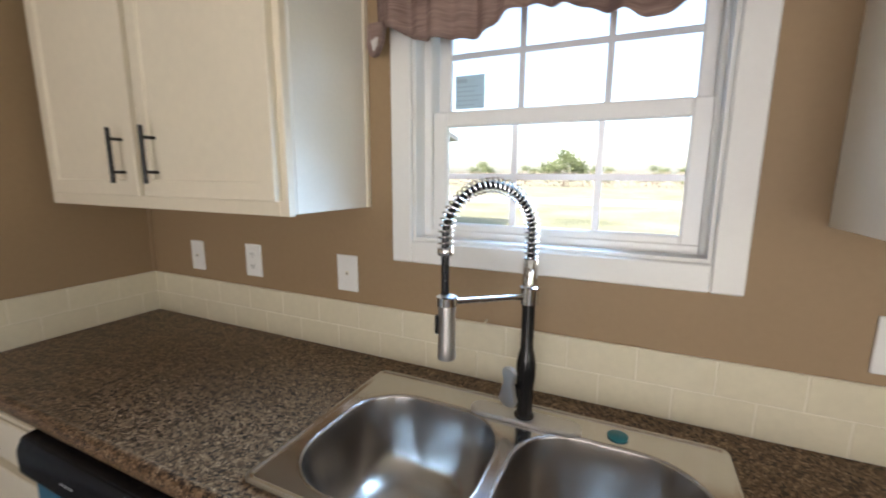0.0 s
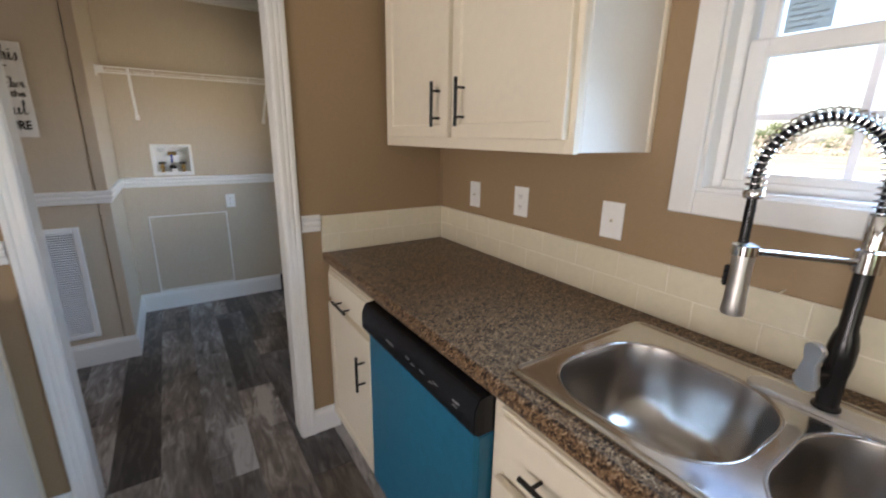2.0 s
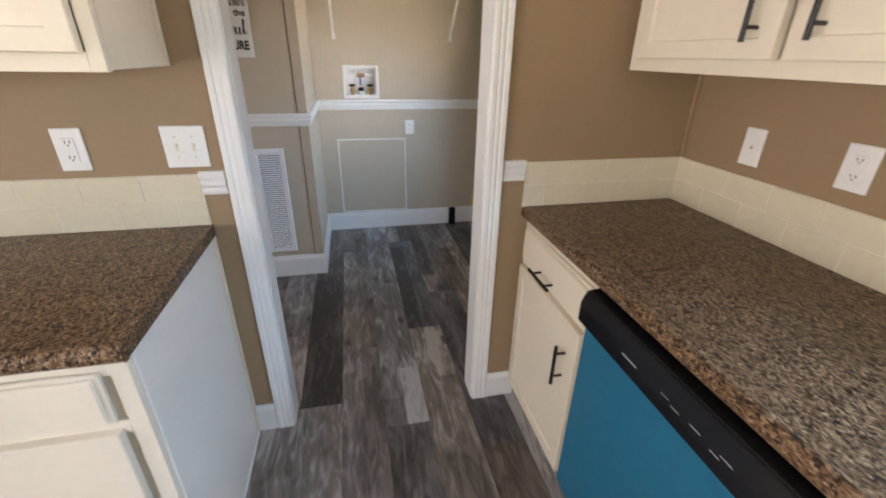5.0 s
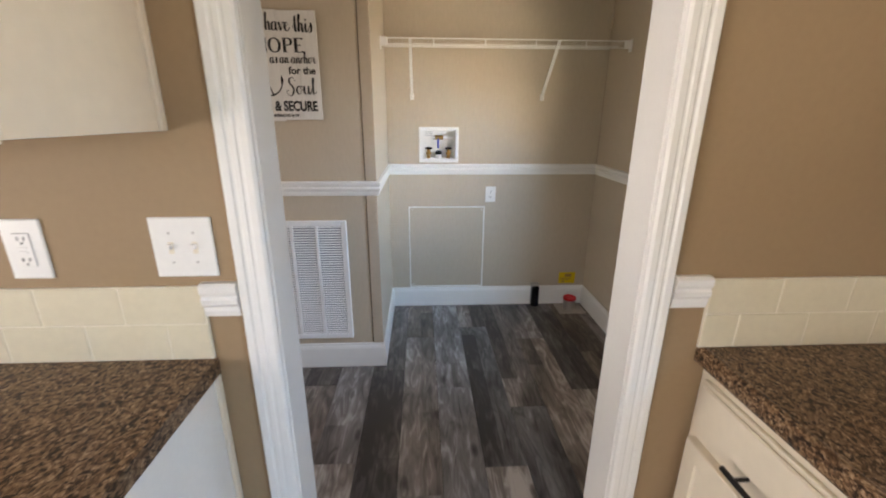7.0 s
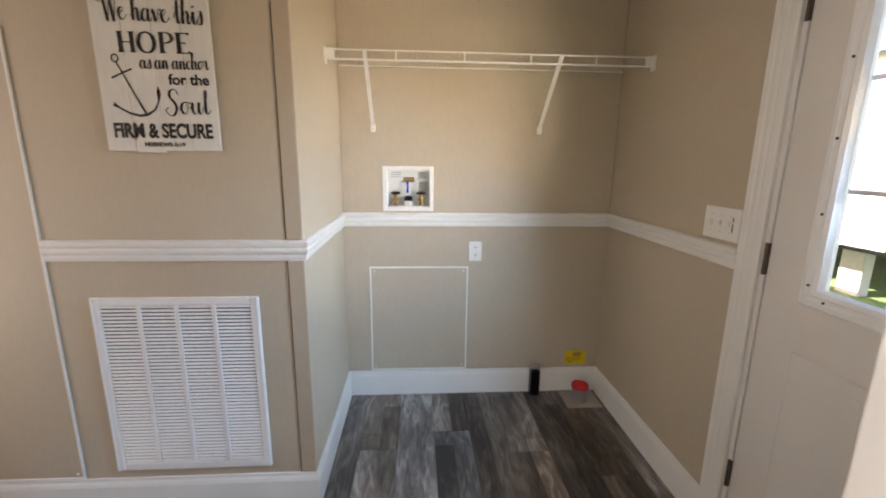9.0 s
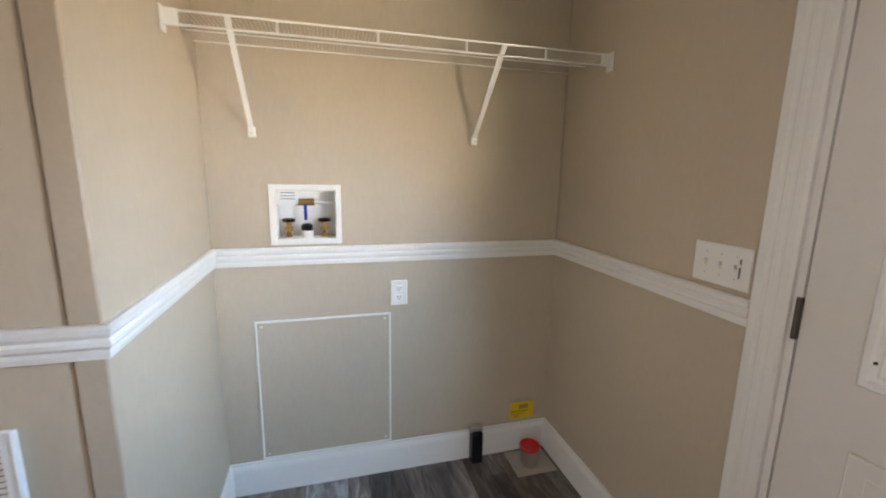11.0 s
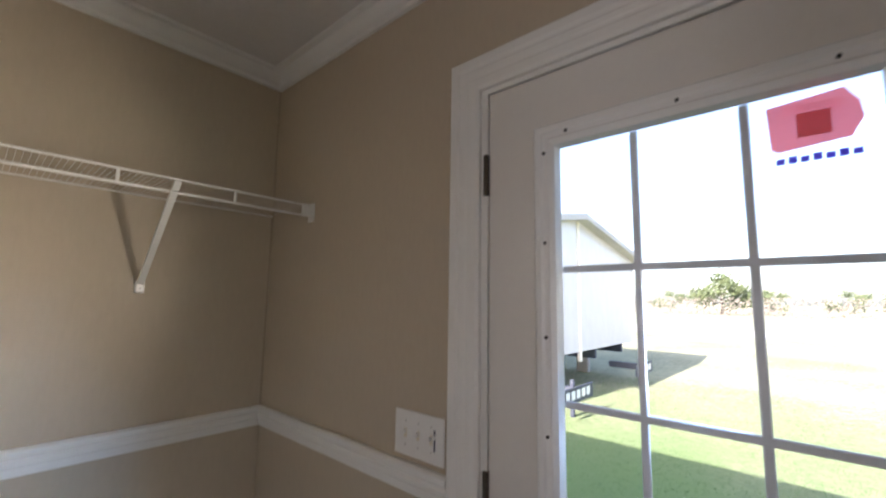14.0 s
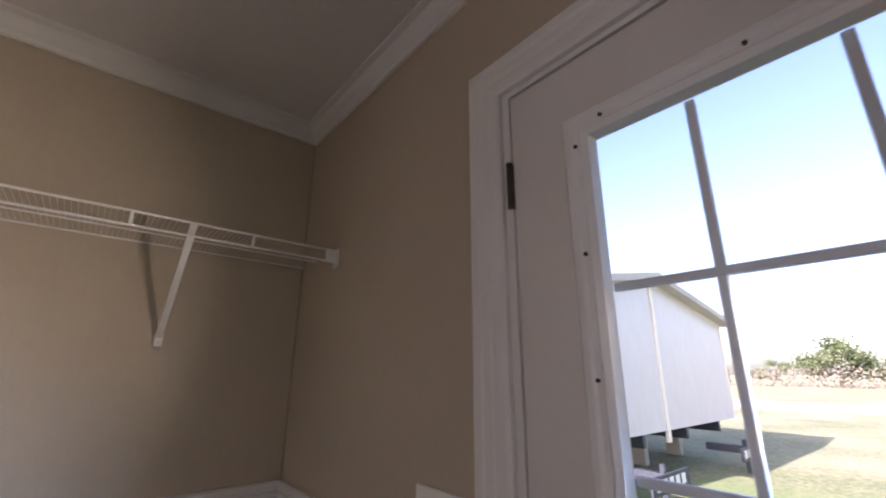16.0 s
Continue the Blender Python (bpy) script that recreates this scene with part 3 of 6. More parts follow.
trim("baseboard", BASEK, [((0, -1.71, 0), (0, DY0 - 0.068, 0), PX, UPZ, 0, 0), ((0, DY1 + 0.068, 0), (0, -0.6, 0), PX, UPZ, 0, 0)], "white baseboard beside the doorway")
trim("crown_moulding", CROWN, [
    ((XB, YBUMP, CZ), (XB, 0, CZ), PX, UPZ, -1, -1), ((XB, 0, CZ), (-PT, 0, CZ), NY, UPZ, -1, -1),
    ((XB, YBUMP, CZ), (XBUMP, YBUMP, CZ), PY, UPZ, -1, 1), ((XBUMP, YSL, CZ), (XBUMP, YBUMP, CZ), PX, UPZ, 0, 1),
    ((-PT, YSL, CZ), (-PT, 0, CZ), NX_, UPZ, 0, -1)], "white stepped crown moulding under the ceiling")
# flat battens over the panel joints
for b in ((XBUMP, XBUMP + 0.006, YBUMP - 0.056, YBUMP, 0.15, CR), (XBUMP, XBUMP + 0.006, YBUMP - 0.056, YBUMP, CR + 0.074, CZ)):
    bm = box(bm_new(), *b, bev=0.002)
    structure("trim", bm, BEIGE_BATTEN, "beige corner batten on the closet wall", "trim")
for b in ((XB, XB + 0.006, -0.008, -0.0006, CR + 0.074, CZ), (XB + 0.0005, XB + 0.007, YBUMP + 0.0005, YBUMP + 0.007, CR + 0.074, CZ), (0.0005, 0.012, -0.012, -0.0005, 1.085, CEIL_Z)):
    bm = box(bm_new(), *b, bev=0.002)
    structure("trim", bm, TAN if b[0] > 0 else BEIGE_BATTEN, "thin corner bead between two wall panels", "trim")

for z0, z1 in ((0.15, CR), (CR + 0.074, CZ)):
    structure("trim", box(bm_new(), XBUMP, XBUMP + 0.0015, YBUMP - 0.0595, YBUMP - 0.0565, z0, z1), SUBFLOOR, "dark joint between two wall panels", "trim")

# ---- kitchen window ----
win = structure("window_1", bm_new(), VINYL, "white vinyl double-hung window with grilles between the panes", "window")


def frame_of(bm, x0, x1, z0, z1, y0, y1, w, bev=0.003, wb=None):
    wb = wb or w
    box(bm, x0, x0 + w, y0, y1, z0, z1, bev); box(bm, x1 - w, x1, y0, y1, z0, z1, bev)
    box(bm, x0 + w, x1 - w, y0, y1, z1 - w, z1, bev); box(bm, x0 + w, x1 - w, y0, y1, z0, z0 + wb, bev)
    return bm


# deep white lining of the opening
bm = bm_new()
for b in ((WX0 - 0.001, WX0 + 0.012, 0.0, 0.055, WZ0, WZ1), (WX1 - 0.012, WX1 + 0.001, 0.0, 0.055, WZ0, WZ1), (WX0 + 0.012, WX1 - 0.012, 0.0, 0.055, WZ0 - 0.001, WZ0 + 0.012), (WX0 + 0.012, WX1 - 0.012, 0.0, 0.055, WZ1 - 0.012, WZ1 + 0.001)):
    box(bm, *b)
part("window_lining", bm, TRIM, win)
bm = frame_of(bm_new(), WX0, WX1 + 0.011, WZ0, WZ1, 0.055, 0.14, 0.034)
part("window_frame", bm, VINYL, win)
GX0, GX1 = 1.322, 1.935
bm = frame_of(bm_new(), 1.281, 1.973, 1.333 - 0.018, 1.665, 0.062, 0.088, 0.042, 0.004, 0.034)
lower = part("lower_sash", bm, VINYL, win)
bm = frame_of(bm_new(), 1.284, 1.975, 1.632, 2.012, 0.094, 0.118, 0.036, 0.004)
upper = part("upper_sash", bm, VINYL, win)
part("pane", box(bm_new(), 1.32, 1.935, 0.073, 0.077, 1.345, 1.63), GLASS, lower).visible_shadow = False
part("pane", box(bm_new(), 1.318, 1.942, 0.104, 0.108, 1.66, 1.98), GLASS, upper).visible_shadow = False
GRILLE = material("grille_bar", (0.68, 0.71, 0.76), 0.4, var=0.03)
for x in (1.519, 1.739):
    part("grille_bar", box(bm_new(), x - 0.008, x + 0.008, 0.0785, 0.083, 1.345, 1.625), GRILLE, lower)
    part("grille_bar", box(bm_new(), x + 0.0, x + 0.016, 0.0985, 0.103, 1.665, 1.98), GRILLE, upper)
part("grille_bar", box(bm_new(), 1.322, 1.933, 0.0787, 0.0832, 1.477, 1.493), GRILLE, lower)
part("grille_bar", box(bm_new(), 1.32, 1.941, 0.0987, 0.1032, 1.81, 1.826), GRILLE, upper)
# casing, flat boards with mitre-like butt joints
bm = bm_new()
cw = 0.06
for b in ((WX0 - cw, WX0 + 0.004, -0.017, -0.0005, WZ0 - cw, WZ1 + cw), (WX1 - 0.004, WX1 + cw, -0.017, -0.0005, WZ0 - cw, WZ1 + cw), (WX0 + 0.004, WX1 - 0.004, -0.0165, -0.0005, WZ0 - cw, WZ0 + 0.004), (WX0 + 0.004, WX1 - 0.004, -0.0165, -0.0005, WZ1 - 0.004, WZ1 + cw)):
    box(bm, *b, bev=0.004)
part("window_casing", bm, TRIM, win)
STICKER = sheer("grey_sticker", (0.66, 0.71, 0.71), 0.7)
INK = material("dark_ink", (0.02, 0.02, 0.022), 0.6)
FAINT = sheer("faint_print", (0.5, 0.54, 0.54), 0.6)
st = thing("window_sticker", "grey paper energy sticker on the window pane", "sticker", (1.375, 0.1035, 1.676))
part("paper", box(bm_new(), 1.332, 1.421, 0.1031, 0.1036, 1.676, 1.768), STICKER, st)
for k in range(6):
    z = 1.75 - k * 0.0125
    part("print_line", box(bm_new(), 1.338, 1.338 + (0.03 if k == 0 else 0.076 - 0.012 * (k % 3)), 0.1025, 0.103, z - 0.002, z + (0.008 if k == 0 else 0.001)), FAINT, st)

# valance
CLOTH = material("mauve_brown_cloth", (0.2, 0.115, 0.095), 0.75, var=0.35, scales=(5, 60), bump=0.6, bump_scale=240, stretch=(0.25, 0.25, 4), tint=(0.36, 0.25, 0.21))
val = thing("window_valance", "mauve-brown woven fabric valance with a scalloped hem", "valance", (1.61, -0.08, 1.8))


def hem(s):
    """Lower edge of the cloth along its width, 0 to 1."""
    return 1.828 + 0.025 * math.cos(s * 2 * math.pi * 2.15 - 0.37) + 0.005 * math.sin(s * 31)


bm = bm_new()
NX, NZ = 110, 16
rows_v = []
for j in range(NZ + 1):
    row = []
    for i in range(NX + 1):
        s, q = i / NX, j / NZ
        x = 1.163 + s * (2.075 - 1.163)
        z = 2.15 + (hem(s) - 2.15) * q
        fold = (0.016 * math.sin(s * 44 + 1.5 * math.sin(s * 9)) + 0.009 * math.sin(s * 97 + q * 2)) * (0.35 + 0.75 * q)
        y = -0.082 - 0.012 * math.sin(q * 3.0) + fold
        if s < 0.05:
            y += (0.05 - s) / 0.05 * 0.05
        if s > 0.95:
            y += (s - 0.95) / 0.05 * 0.05
        row.append(bm.verts.new((x, y, z)))
    rows_v.append(row)
for a, b in zip(rows_v, rows_v[1:]):
    for i in range(NX):
        bm.faces.new((a[i], a[i + 1], b[i + 1], b[i]))
cl = part("cloth", bm, CLOTH, val, smooth=80)
md = cl.modifiers.new("thickness", "SOLIDIFY"); md.thickness = 0.004
LINING = material("pale_lining", (0.62, 0.58, 0.55), 0.8)


def cut_cloth(outline, y0, y1):
    """A flat cut of cloth in the xz plane between two depths."""
    m = bm_new()
    f, k = [m.verts.new((x, y0, z)) for x, z in outline], [m.verts.new((x, y1, z)) for x, z in outline]
    for i in range(len(f)):
        m.faces.new((f[i - 1], f[i], k[i], k[i - 1]))
    m.faces.new(f[::-1]); m.faces.new(k)
    bmesh.ops.recalc_face_normals(m, faces=m.faces[:])
    bmesh.ops.bevel(m, geom=m.edges[:], offset=min(0.003, abs(y1 - y0) * 0.3), segments=2, affect="EDGES")
    return m


part("hem_tail", cut_cloth([(1.164, 1.872), (1.212, 1.872), (1.206, 1.828), (1.19, 1.797), (1.172, 1.79), (1.162, 1.81)], -0.092, -0.07), CLOTH, val, smooth=40)
bm = cut_cloth([(1.176, 1.828), (1.199, 1.836), (1.196, 1.815), (1.184, 1.8)], -0.0955, -0.0915)
part("turned_corner", bm, LINING, val, "pale lining showing at the turned hem corner")
bm = tube(bm_new(), (1.15, -0.06, 2.13), (2.085, -0.06, 2.13), 0.008)
part("curtain_rod", bm, TRIM, val, smooth=40)
for x in (1.156, 2.079):
    part("rod_bracket", box(bm_new(), x - 0.006, x + 0.006, -0.06, 0.0, 2.115, 2.145, 0.002), TRIM, val)

# ---- wall plates ----
def wall_plate(face, u, v, kind, w=0.072, h=0.115, label="", gangs=1):
    ax = face[0]
    base = on(face, u, v - h / 2, 0)
    nm = "light_switch" if kind.startswith("toggle") else ("phone_jack" if kind == "jack" else "wall_outlet")
    t = thing(nm, label, "switch" if nm == "light_switch" else "outlet", base)
    part("cover_plate", fbox(bm_new(), face, u - w / 2, u + w / 2, v - h / 2, v + h / 2, 0, 0.006, 0.0025), PLASTIC, t)
    if kind == "duplex":
        for dz in (-0.02, 0.02):
            rc = part("receptacle", fbox(bm_new(), face, u - 0.016, u + 0.016, v + dz - 0.014, v + dz + 0.014, 0.005, 0.0085, 0.003), PLASTIC, t)
            for du in (-0.006, 0.006):
                part("slot", fbox(bm_new(), face, u + du - 0.0012, u + du + 0.0012, v + dz - 0.001, v + dz + 0.007, 0.0083, 0.0088), INK, rc)
            part("slot", fbox(bm_new(), face, u - 0.0022, u + 0.0022, v + dz - 0.009, v + dz - 0.005, 0.0083, 0.0088), INK, rc)
    elif kind == "gfci":
        rc = part("receptacle", fbox(bm_new(), face, u - 0.017, u + 0.017, v - 0.034, v + 0.034, 0.005, 0.009, 0.002), PLASTIC, t)
        for dz in (-0.021, 0.021):
            for du in (-0.006, 0.006):
                part("slot", fbox(bm_new(), face, u + du - 0.0013, u + du + 0.0013, v + dz - 0.002, v + dz + 0.006, 0.0088, 0.0093), INK, rc)
            part("slot", fbox(bm_new(), face, u - 0.0022, u + 0.0022, v + dz - 0.009, v + dz - 0.005, 0.0088, 0.0093), INK, rc)
        for dz in (-0.004, 0.004):
            part("button", fbox(bm_new(), face, u - 0.008, u + 0.008, v + dz - 0.003, v + dz + 0.003, 0.0088, 0.0105, 0.0008), PLASTIC, rc)
    elif kind == "jack":
        part("socket", fbox(bm_new(), face, u - 0.006, u + 0.006, v - 0.006, v + 0.006, 0.005, 0.0075, 0.001), GROUT, t)
        part("slot", fbox(bm_new(), face, u - 0.003, u + 0.003, v - 0.004, v + 0.001, 0.0072, 0.0079), INK, t)
        for dz in (-0.03, 0.03):
            part("screw", lathe(bm_new(), [(0.003, 0.0), (0.003, 0.002)], on(face, u, v + dz, 0.005) - Vector((0, 0.002, 0)) if ax == "y" else on(face, u, v + dz, 0.005), 8, ax), PLASTIC, t)
    else:
        for k in range(gangs):
            du = (k - (gangs - 1) / 2) * 0.046
            if kind == "toggle_dimmer" and k == gangs - 1:
                part("dimmer_track", fbox(bm_new(), face, u + du + 0.009, u + du + 0.014, v - 0.026, v + 0.026, 0.0052, 0.0068), VENT_DARK, t)
                part("dimmer_slide", fbox(bm_new(), face, u + du + 0.008, u + du + 0.015, v + 0.004, v + 0.014, 0.0052, 0.012, 0.001), PLASTIC, t)
            part("toggle_slot", fbox(bm_new(), face, u + du - 0.005, u + du + 0.005, v - 0.012, v + 0.012, 0.0052, 0.0066), GROUT, t)
            part("toggle", fbox(bm_new(), face, u + du - 0.0035, u + du + 0.0035, v - 0.001, v + 0.009, 0.006, 0.017, 0.001), PLASTIC, t)
            for dz in (-0.03, 0.03):
                part("screw", fbox(bm_new(), face, u + du - 0.0025, u + du + 0.0025, v + dz - 0.0025, v + dz + 0.0025, 0.0052, 0.0072, 0.001), NICKEL, t)
    return t


NK, PK = ("y", 0.0, -1), ("x", 0.0, 1)
LB, LN = ("x", XB, 1), ("y", 0.0, -1)
wall_plate(NK, 0.288, 1.175, "jack", label="white phone jack plate on the tan wall")
wall_plate(NK, 0.591, 1.181, "gfci", 0.078, 0.118, "white safety outlet on the tan wall above the backsplash")
wall_plate(NK, 1.008, 1.177, "jack", 0.08, 0.118, "white blank jack plate beside the kitchen window")
wall_plate(NK, 2.315, 1.165, "gfci", 0.078, 0.118, "white safety outlet on the tan wall by the sink")
wall_plate(PK, -1.726, 1.164, "toggle", 0.118, 0.122, "white double toggle switch beside the laundry doorway", 2)
wall_plate(PK, -2.021, 1.163, "gfci", 0.076, 0.12, "white safety outlet above the short counter")
wall_plate(LB, -0.762, 0.873, "duplex", 0.074, 0.112, "white duplex outlet under the laundry chair rail")
wall_plate(LN, -1.294, 1.161, "toggle_dimmer", 0.176, 0.115, "white triple switch plate beside the outside door", 3)

bm = bm_new()
vs = [bm.verts.new(p) for p in ((1.466, -0.0085, 1.078), (1.482, -0.012, 1.088), (1.488, -0.016, 1.1), (1.479, -0.01, 1.094))]
bm.faces.new(vs)
bmesh.ops.solidify(bm, geom=bm.faces[:], thickness=0.001)
solo("loose_caulk", bm, GROUT, "loose pale curl of caulk above the backsplash", "caulk", (1.475, -0.01, 1.08))

# ---- kitchen cabinets ----
FY = ("y", -0.61, -1)      # face of the sink run
CTB = 0.877                # underside of the counter


def base_unit(name, label, face, back, u0, u1, fronts, top=None, group="base cabinets"):
    """A floor cabinet: body with face frame and toe kick, then fronts (kind, u0, u1, v0, v1, handle)."""
    c = (u0 + u1) / 2
    t = thing(name, label, "cabinet", on(face, c, 0, -0.3), group)
    depth = abs(face[1] - back)
    bm = bm_new()
    fbox(bm, face, u0, u1, 0.095, top or CTB - 0.001, -depth + 0.002, -0.019)
    if top:
        fbox(bm, face, u0, u0 + 0.016, top + 0.0005, CTB - 0.001, -depth + 0.002, -0.019)
        fbox(bm, face, u1 - 0.016, u1, top + 0.0005, CTB - 0.001, -depth + 0.002, -0.019)
    fbox(bm, face, u0 + 0.001, u1 - 0.001, 0.0, 0.095, -depth + 0.002, -0.075)
    part("body", bm, CABINET_SIDE, t)
    bm = bm_new()
    lo, hi = min(u0, u1), max(u0, u1)
    for a, b, c0, d in ((lo, lo + 0.036, 0.09, CTB - 0.001), (hi - 0.036, hi, 0.09, CTB - 0.001), (lo + 0.036, hi - 0.036, 0.09, 0.115), (lo + 0.036, hi - 0.036, 0.83, CTB - 0.001), (lo + 0.036, hi - 0.036, 0.672, 0.71)):
        fbox(bm, face, a, b, c0, d, -0.019, 0.0, 0.001)
    fbox(bm, face, lo + 0.036, hi - 0.036, 0.115, 0.83, -0.0188, -0.012)
    part("face_frame", bm, CABINET, t)
    for kind, a, b, c0, d, hdl in fronts:
        if kind == "drawer":
            p = part("drawer_front", slab_front(face, a, b, c0, d), CABINET, t)
        else:
            p = part("door", shaker(face, a, b, c0, d), CABINET, t)
        if hdl:
            bar_handle(p, face, *hdl)
    return t


base_unit("base_cabinet", "cream painted base cabinet with one drawer and one door", FY, 0, 0.002, 0.518,
          [("drawer", 0.025, 0.494, 0.705, 0.845, (0.247, 0.74, 0.15, False)), ("door", 0.025, 0.494, 0.1, 0.685, (0.43, 0.525, 0.15, True))])
base_unit("sink_cabinet", "cream painted sink cabinet with two false drawers and doors", FY, 0, 1.182, 2.1,
          [("drawer", 1.212, 1.62, 0.69, 0.85, (1.4, 0.765, 0.16, False)), ("drawer", 1.655, 2.065, 0.69, 0.85, (1.86, 0.765, 0.16, False)),
           ("door", 1.212, 1.62, 0.1, 0.668, (1.57, 0.53, 0.15, True)), ("door", 1.655, 2.065, 0.1, 0.668, (1.71, 0.53, 0.15, True))], top=0.7)
base_unit("base_cabinet", "cream painted base cabinet past the sink", FY, 0, 2.102, 3.0,
          [("drawer", 2.135, 2.535, 0.705, 0.845, (2.335, 0.765, 0.15, False)), ("door", 2.135, 2.535, 0.1, 0.685, (2.48, 0.53, 0.15, True)),
           ("drawer", 2.565, 2.965, 0.705, 0.845, (2.765, 0.765, 0.15, False)), ("door", 2.565, 2.965, 0.1, 0.685, (2.62, 0.53, 0.15, True))])
FX = ("x", 0.61, 1)
for a, b in ((-1.714, -2.36), (-2.362, -3.0)):
    t = base_unit("base_cabinet", "cream painted base cabinet under the short counter", FX, 0, b, a,
                  [("drawer", b + 0.05, a - 0.052, 0.712, 0.845, ((a + b) / 2, 0.772, 0.15, False)), ("door", b + 0.05, a - 0.052, 0.14, 0.69, (b + 0.09, 0.55, 0.15, True))])
    if a > -2:
        part("end_panel", box(bm_new(), 0.003, 0.592, a + 0.0, a + 0.006, 0.0, CTB - 0.002, 0.001), CABINET_SIDE, t, "plain white cabinet end panel")
        part("scribe_strip", box(bm_new(), 0.002, 0.022, a + 0.006, a + 0.014, 0.0, CTB - 0.002, 0.002), CABINET, t)
        part("shoe_moulding", box(bm_new(), 0.024, 0.6, a + 0.006, a + 0.014, 0.0, 0.014, 0.003), TRIM, t)

# dishwasher
dw = thing("dishwasher", "dishwasher with blue protective film and black control panel", "dishwasher", (0.85, -0.35, 0.0))
part("tub", box(bm_new(), 0.524, 1.176, -0.6, -0.03, 0.1, 0.868), BLACK_PLASTIC, dw)
bm = box(bm_new(), 0.53, 1.172, -0.645, -0.6, 0.115, 0.752, 0.004)
dwd = part("door", bm, BLUE_FILM, dw, "door covered in bright blue protective film")
FILM_EDGE = material("film_edge", (0.008, 0.1, 0.16), 0.3, var=0.2)
part("film_edge", box(bm_new(), 1.15, 1.1735, -0.6465, -0.602, 0.117, 0.75, 0.002), FILM_EDGE, dwd, "greener folded edge of the film")
bm = mould(bm_new(), [(0, 0), (0.05, 0), (0.066, 0.012), (0.066, 0.07), (0.052, 0.102), (0, 0.108)], (0.522, -0.602, 0.757), (1.178, -0.602, 0.757), (0, -1, 0))
bmesh.ops.bevel(bm, geom=bm.edges[:], offset=0.003, segments=2, affect="EDGES")
cp = part("control_panel", bm, BLACK_PLASTIC, dw, "glossy black control panel", smooth=35)
PRINT = material("pale_print", (0.4, 0.4, 0.4), 0.5)
for x, w, z, h in ((0.72, 0.05, 0.806, 0.007), (0.85, 0.022, 0.812, 0.003), (0.88, 0.022, 0.806, 0.003), (0.93, 0.025, 0.81, 0.004), (0.98, 0.02, 0.803, 0.003), (1.0, 0.025, 0.812, 0.003), (1.09, 0.03, 0.812, 0.006), (1.09, 0.02, 0.80, 0.003)):
    part("print_mark", box(bm_new(), x, x + w, -0.6687, -0.6675, z, z + h * 0.55), PRINT, cp)
part("toe_panel", box(bm_new(), 0.53, 1.172, -0.555, -0.54, 0.005, 0.112), BLACK_PLASTIC, dw)
for x in (0.56, 1.14):
    part("levelling_foot", lathe(bm_new(), [(0.015, 0.0), (0.015, 0.012), (0.006, 0.014), (0.006, 0.1)], (x, -0.3, 0.0), 12), BLACK_PLASTIC, dw)


def upper_unit(label, face, back, u0, u1, z0, z1, doors):
    c = (u0 + u1) / 2
    depth = abs(face[1] - back)
    t = thing("wall_cabinet", label, "cabinet", on(face, c, z0, -depth / 2), "wall cabinets")
    lo, hi = min(u0, u1), max(u0, u1)
    part("body", fbox(bm_new(), face, lo, hi, z0, z1, -depth + 0.001, -0.019, 0.001), CABINET_SIDE, t)
    bm = bm_new()
    for a, b, c0, d in ((lo, lo + 0.05, z0 - 0.004, z1), (hi - 0.03, hi, z0 - 0.004, z1), (lo + 0.05, hi - 0.03, z0 - 0.004, z0 + 0.036), (lo + 0.05, hi - 0.03, z1 - 0.1, z1)):
        fbox(bm, face, a, b, c0, d, -0.019, 0.0, 0.001)
    fbox(bm, face, lo + 0.05, hi - 0.03, z0 + 0.036, z1 - 0.1, -0.0188, -0.012)
    part("face_frame", bm, CABINET, t)
    for a, b, h in doors:
        p = part("door", shaker(face, a, b, z0 + 0.032, z1 - 0.115), CABINET, t)
        if h is not None:
            bar_handle(p, face, h, z0 + 0.143, 0.15, True)
    o = (0, -1, 0) if face[0] == "y" else (1, 0, 0)
    cr = [(0.0, 0), (0.012, 0.0), (0.016, 0.02), (0.034, 0.046), (0.04, 0.06), (0, 0.06)]
    part("crown", mould(bm_new(), cr, on(face, lo - 0.02, z1 - 0.05, -0.002), on(face, hi + 0.02, z1 - 0.05, -0.002), o), CABINET, t)
    return t


UY, UX = ("y", -0.325, -1), ("x", 0.325, 1)
uc = upper_unit("cream painted wall cabinet with two closed doors", UY, 0, 0.043, 1.097, 1.392, 2.19, [(0.1, 0.562, 0.505), (0.588, 1.078, 0.653)])
part("scribe_strip", box(bm_new(), 1.097, 1.106, -0.02, -0.001, 1.392, 2.14, 0.002), CABINET, uc)
part("end_panel", box(bm_new(), 1.0965, 1.0995, -0.3, -0.022, 1.393, 2.14), CABINET_SIDE, uc, "white side of the wall cabinet")
upper_unit("cream painted wall cabinet beyond the window", UY, 0, 2.178, 3.0, 1.392, 2.19, [(2.235, 2.56, 2.51), (2.575, 2.975, 2.625)])
uc3 = upper_unit("cream painted wall cabinet above the short counter", UX, 0, -2.52, -1.722, 1.384, 2.19, [(-2.1, -1.755, -2.06), (-2.47, -2.13, -2.17)])
part("end_panel", box(bm_new(), 0.022, 0.306, -1.722, -1.719, 1.385, 2.14), CABINET, uc3, "cream painted cabinet end")
part("scribe_strip", box(bm_new(), 0.001, 0.02, -1.722, -1.714, 1.384, 2.14, 0.002), CABINET, uc3)
upper_unit("cream painted wall cabinet above the short counter", UX, 0, -3.0, -2.522, 1.384, 2.19, [(-2.95, -2.55, -2.9)])

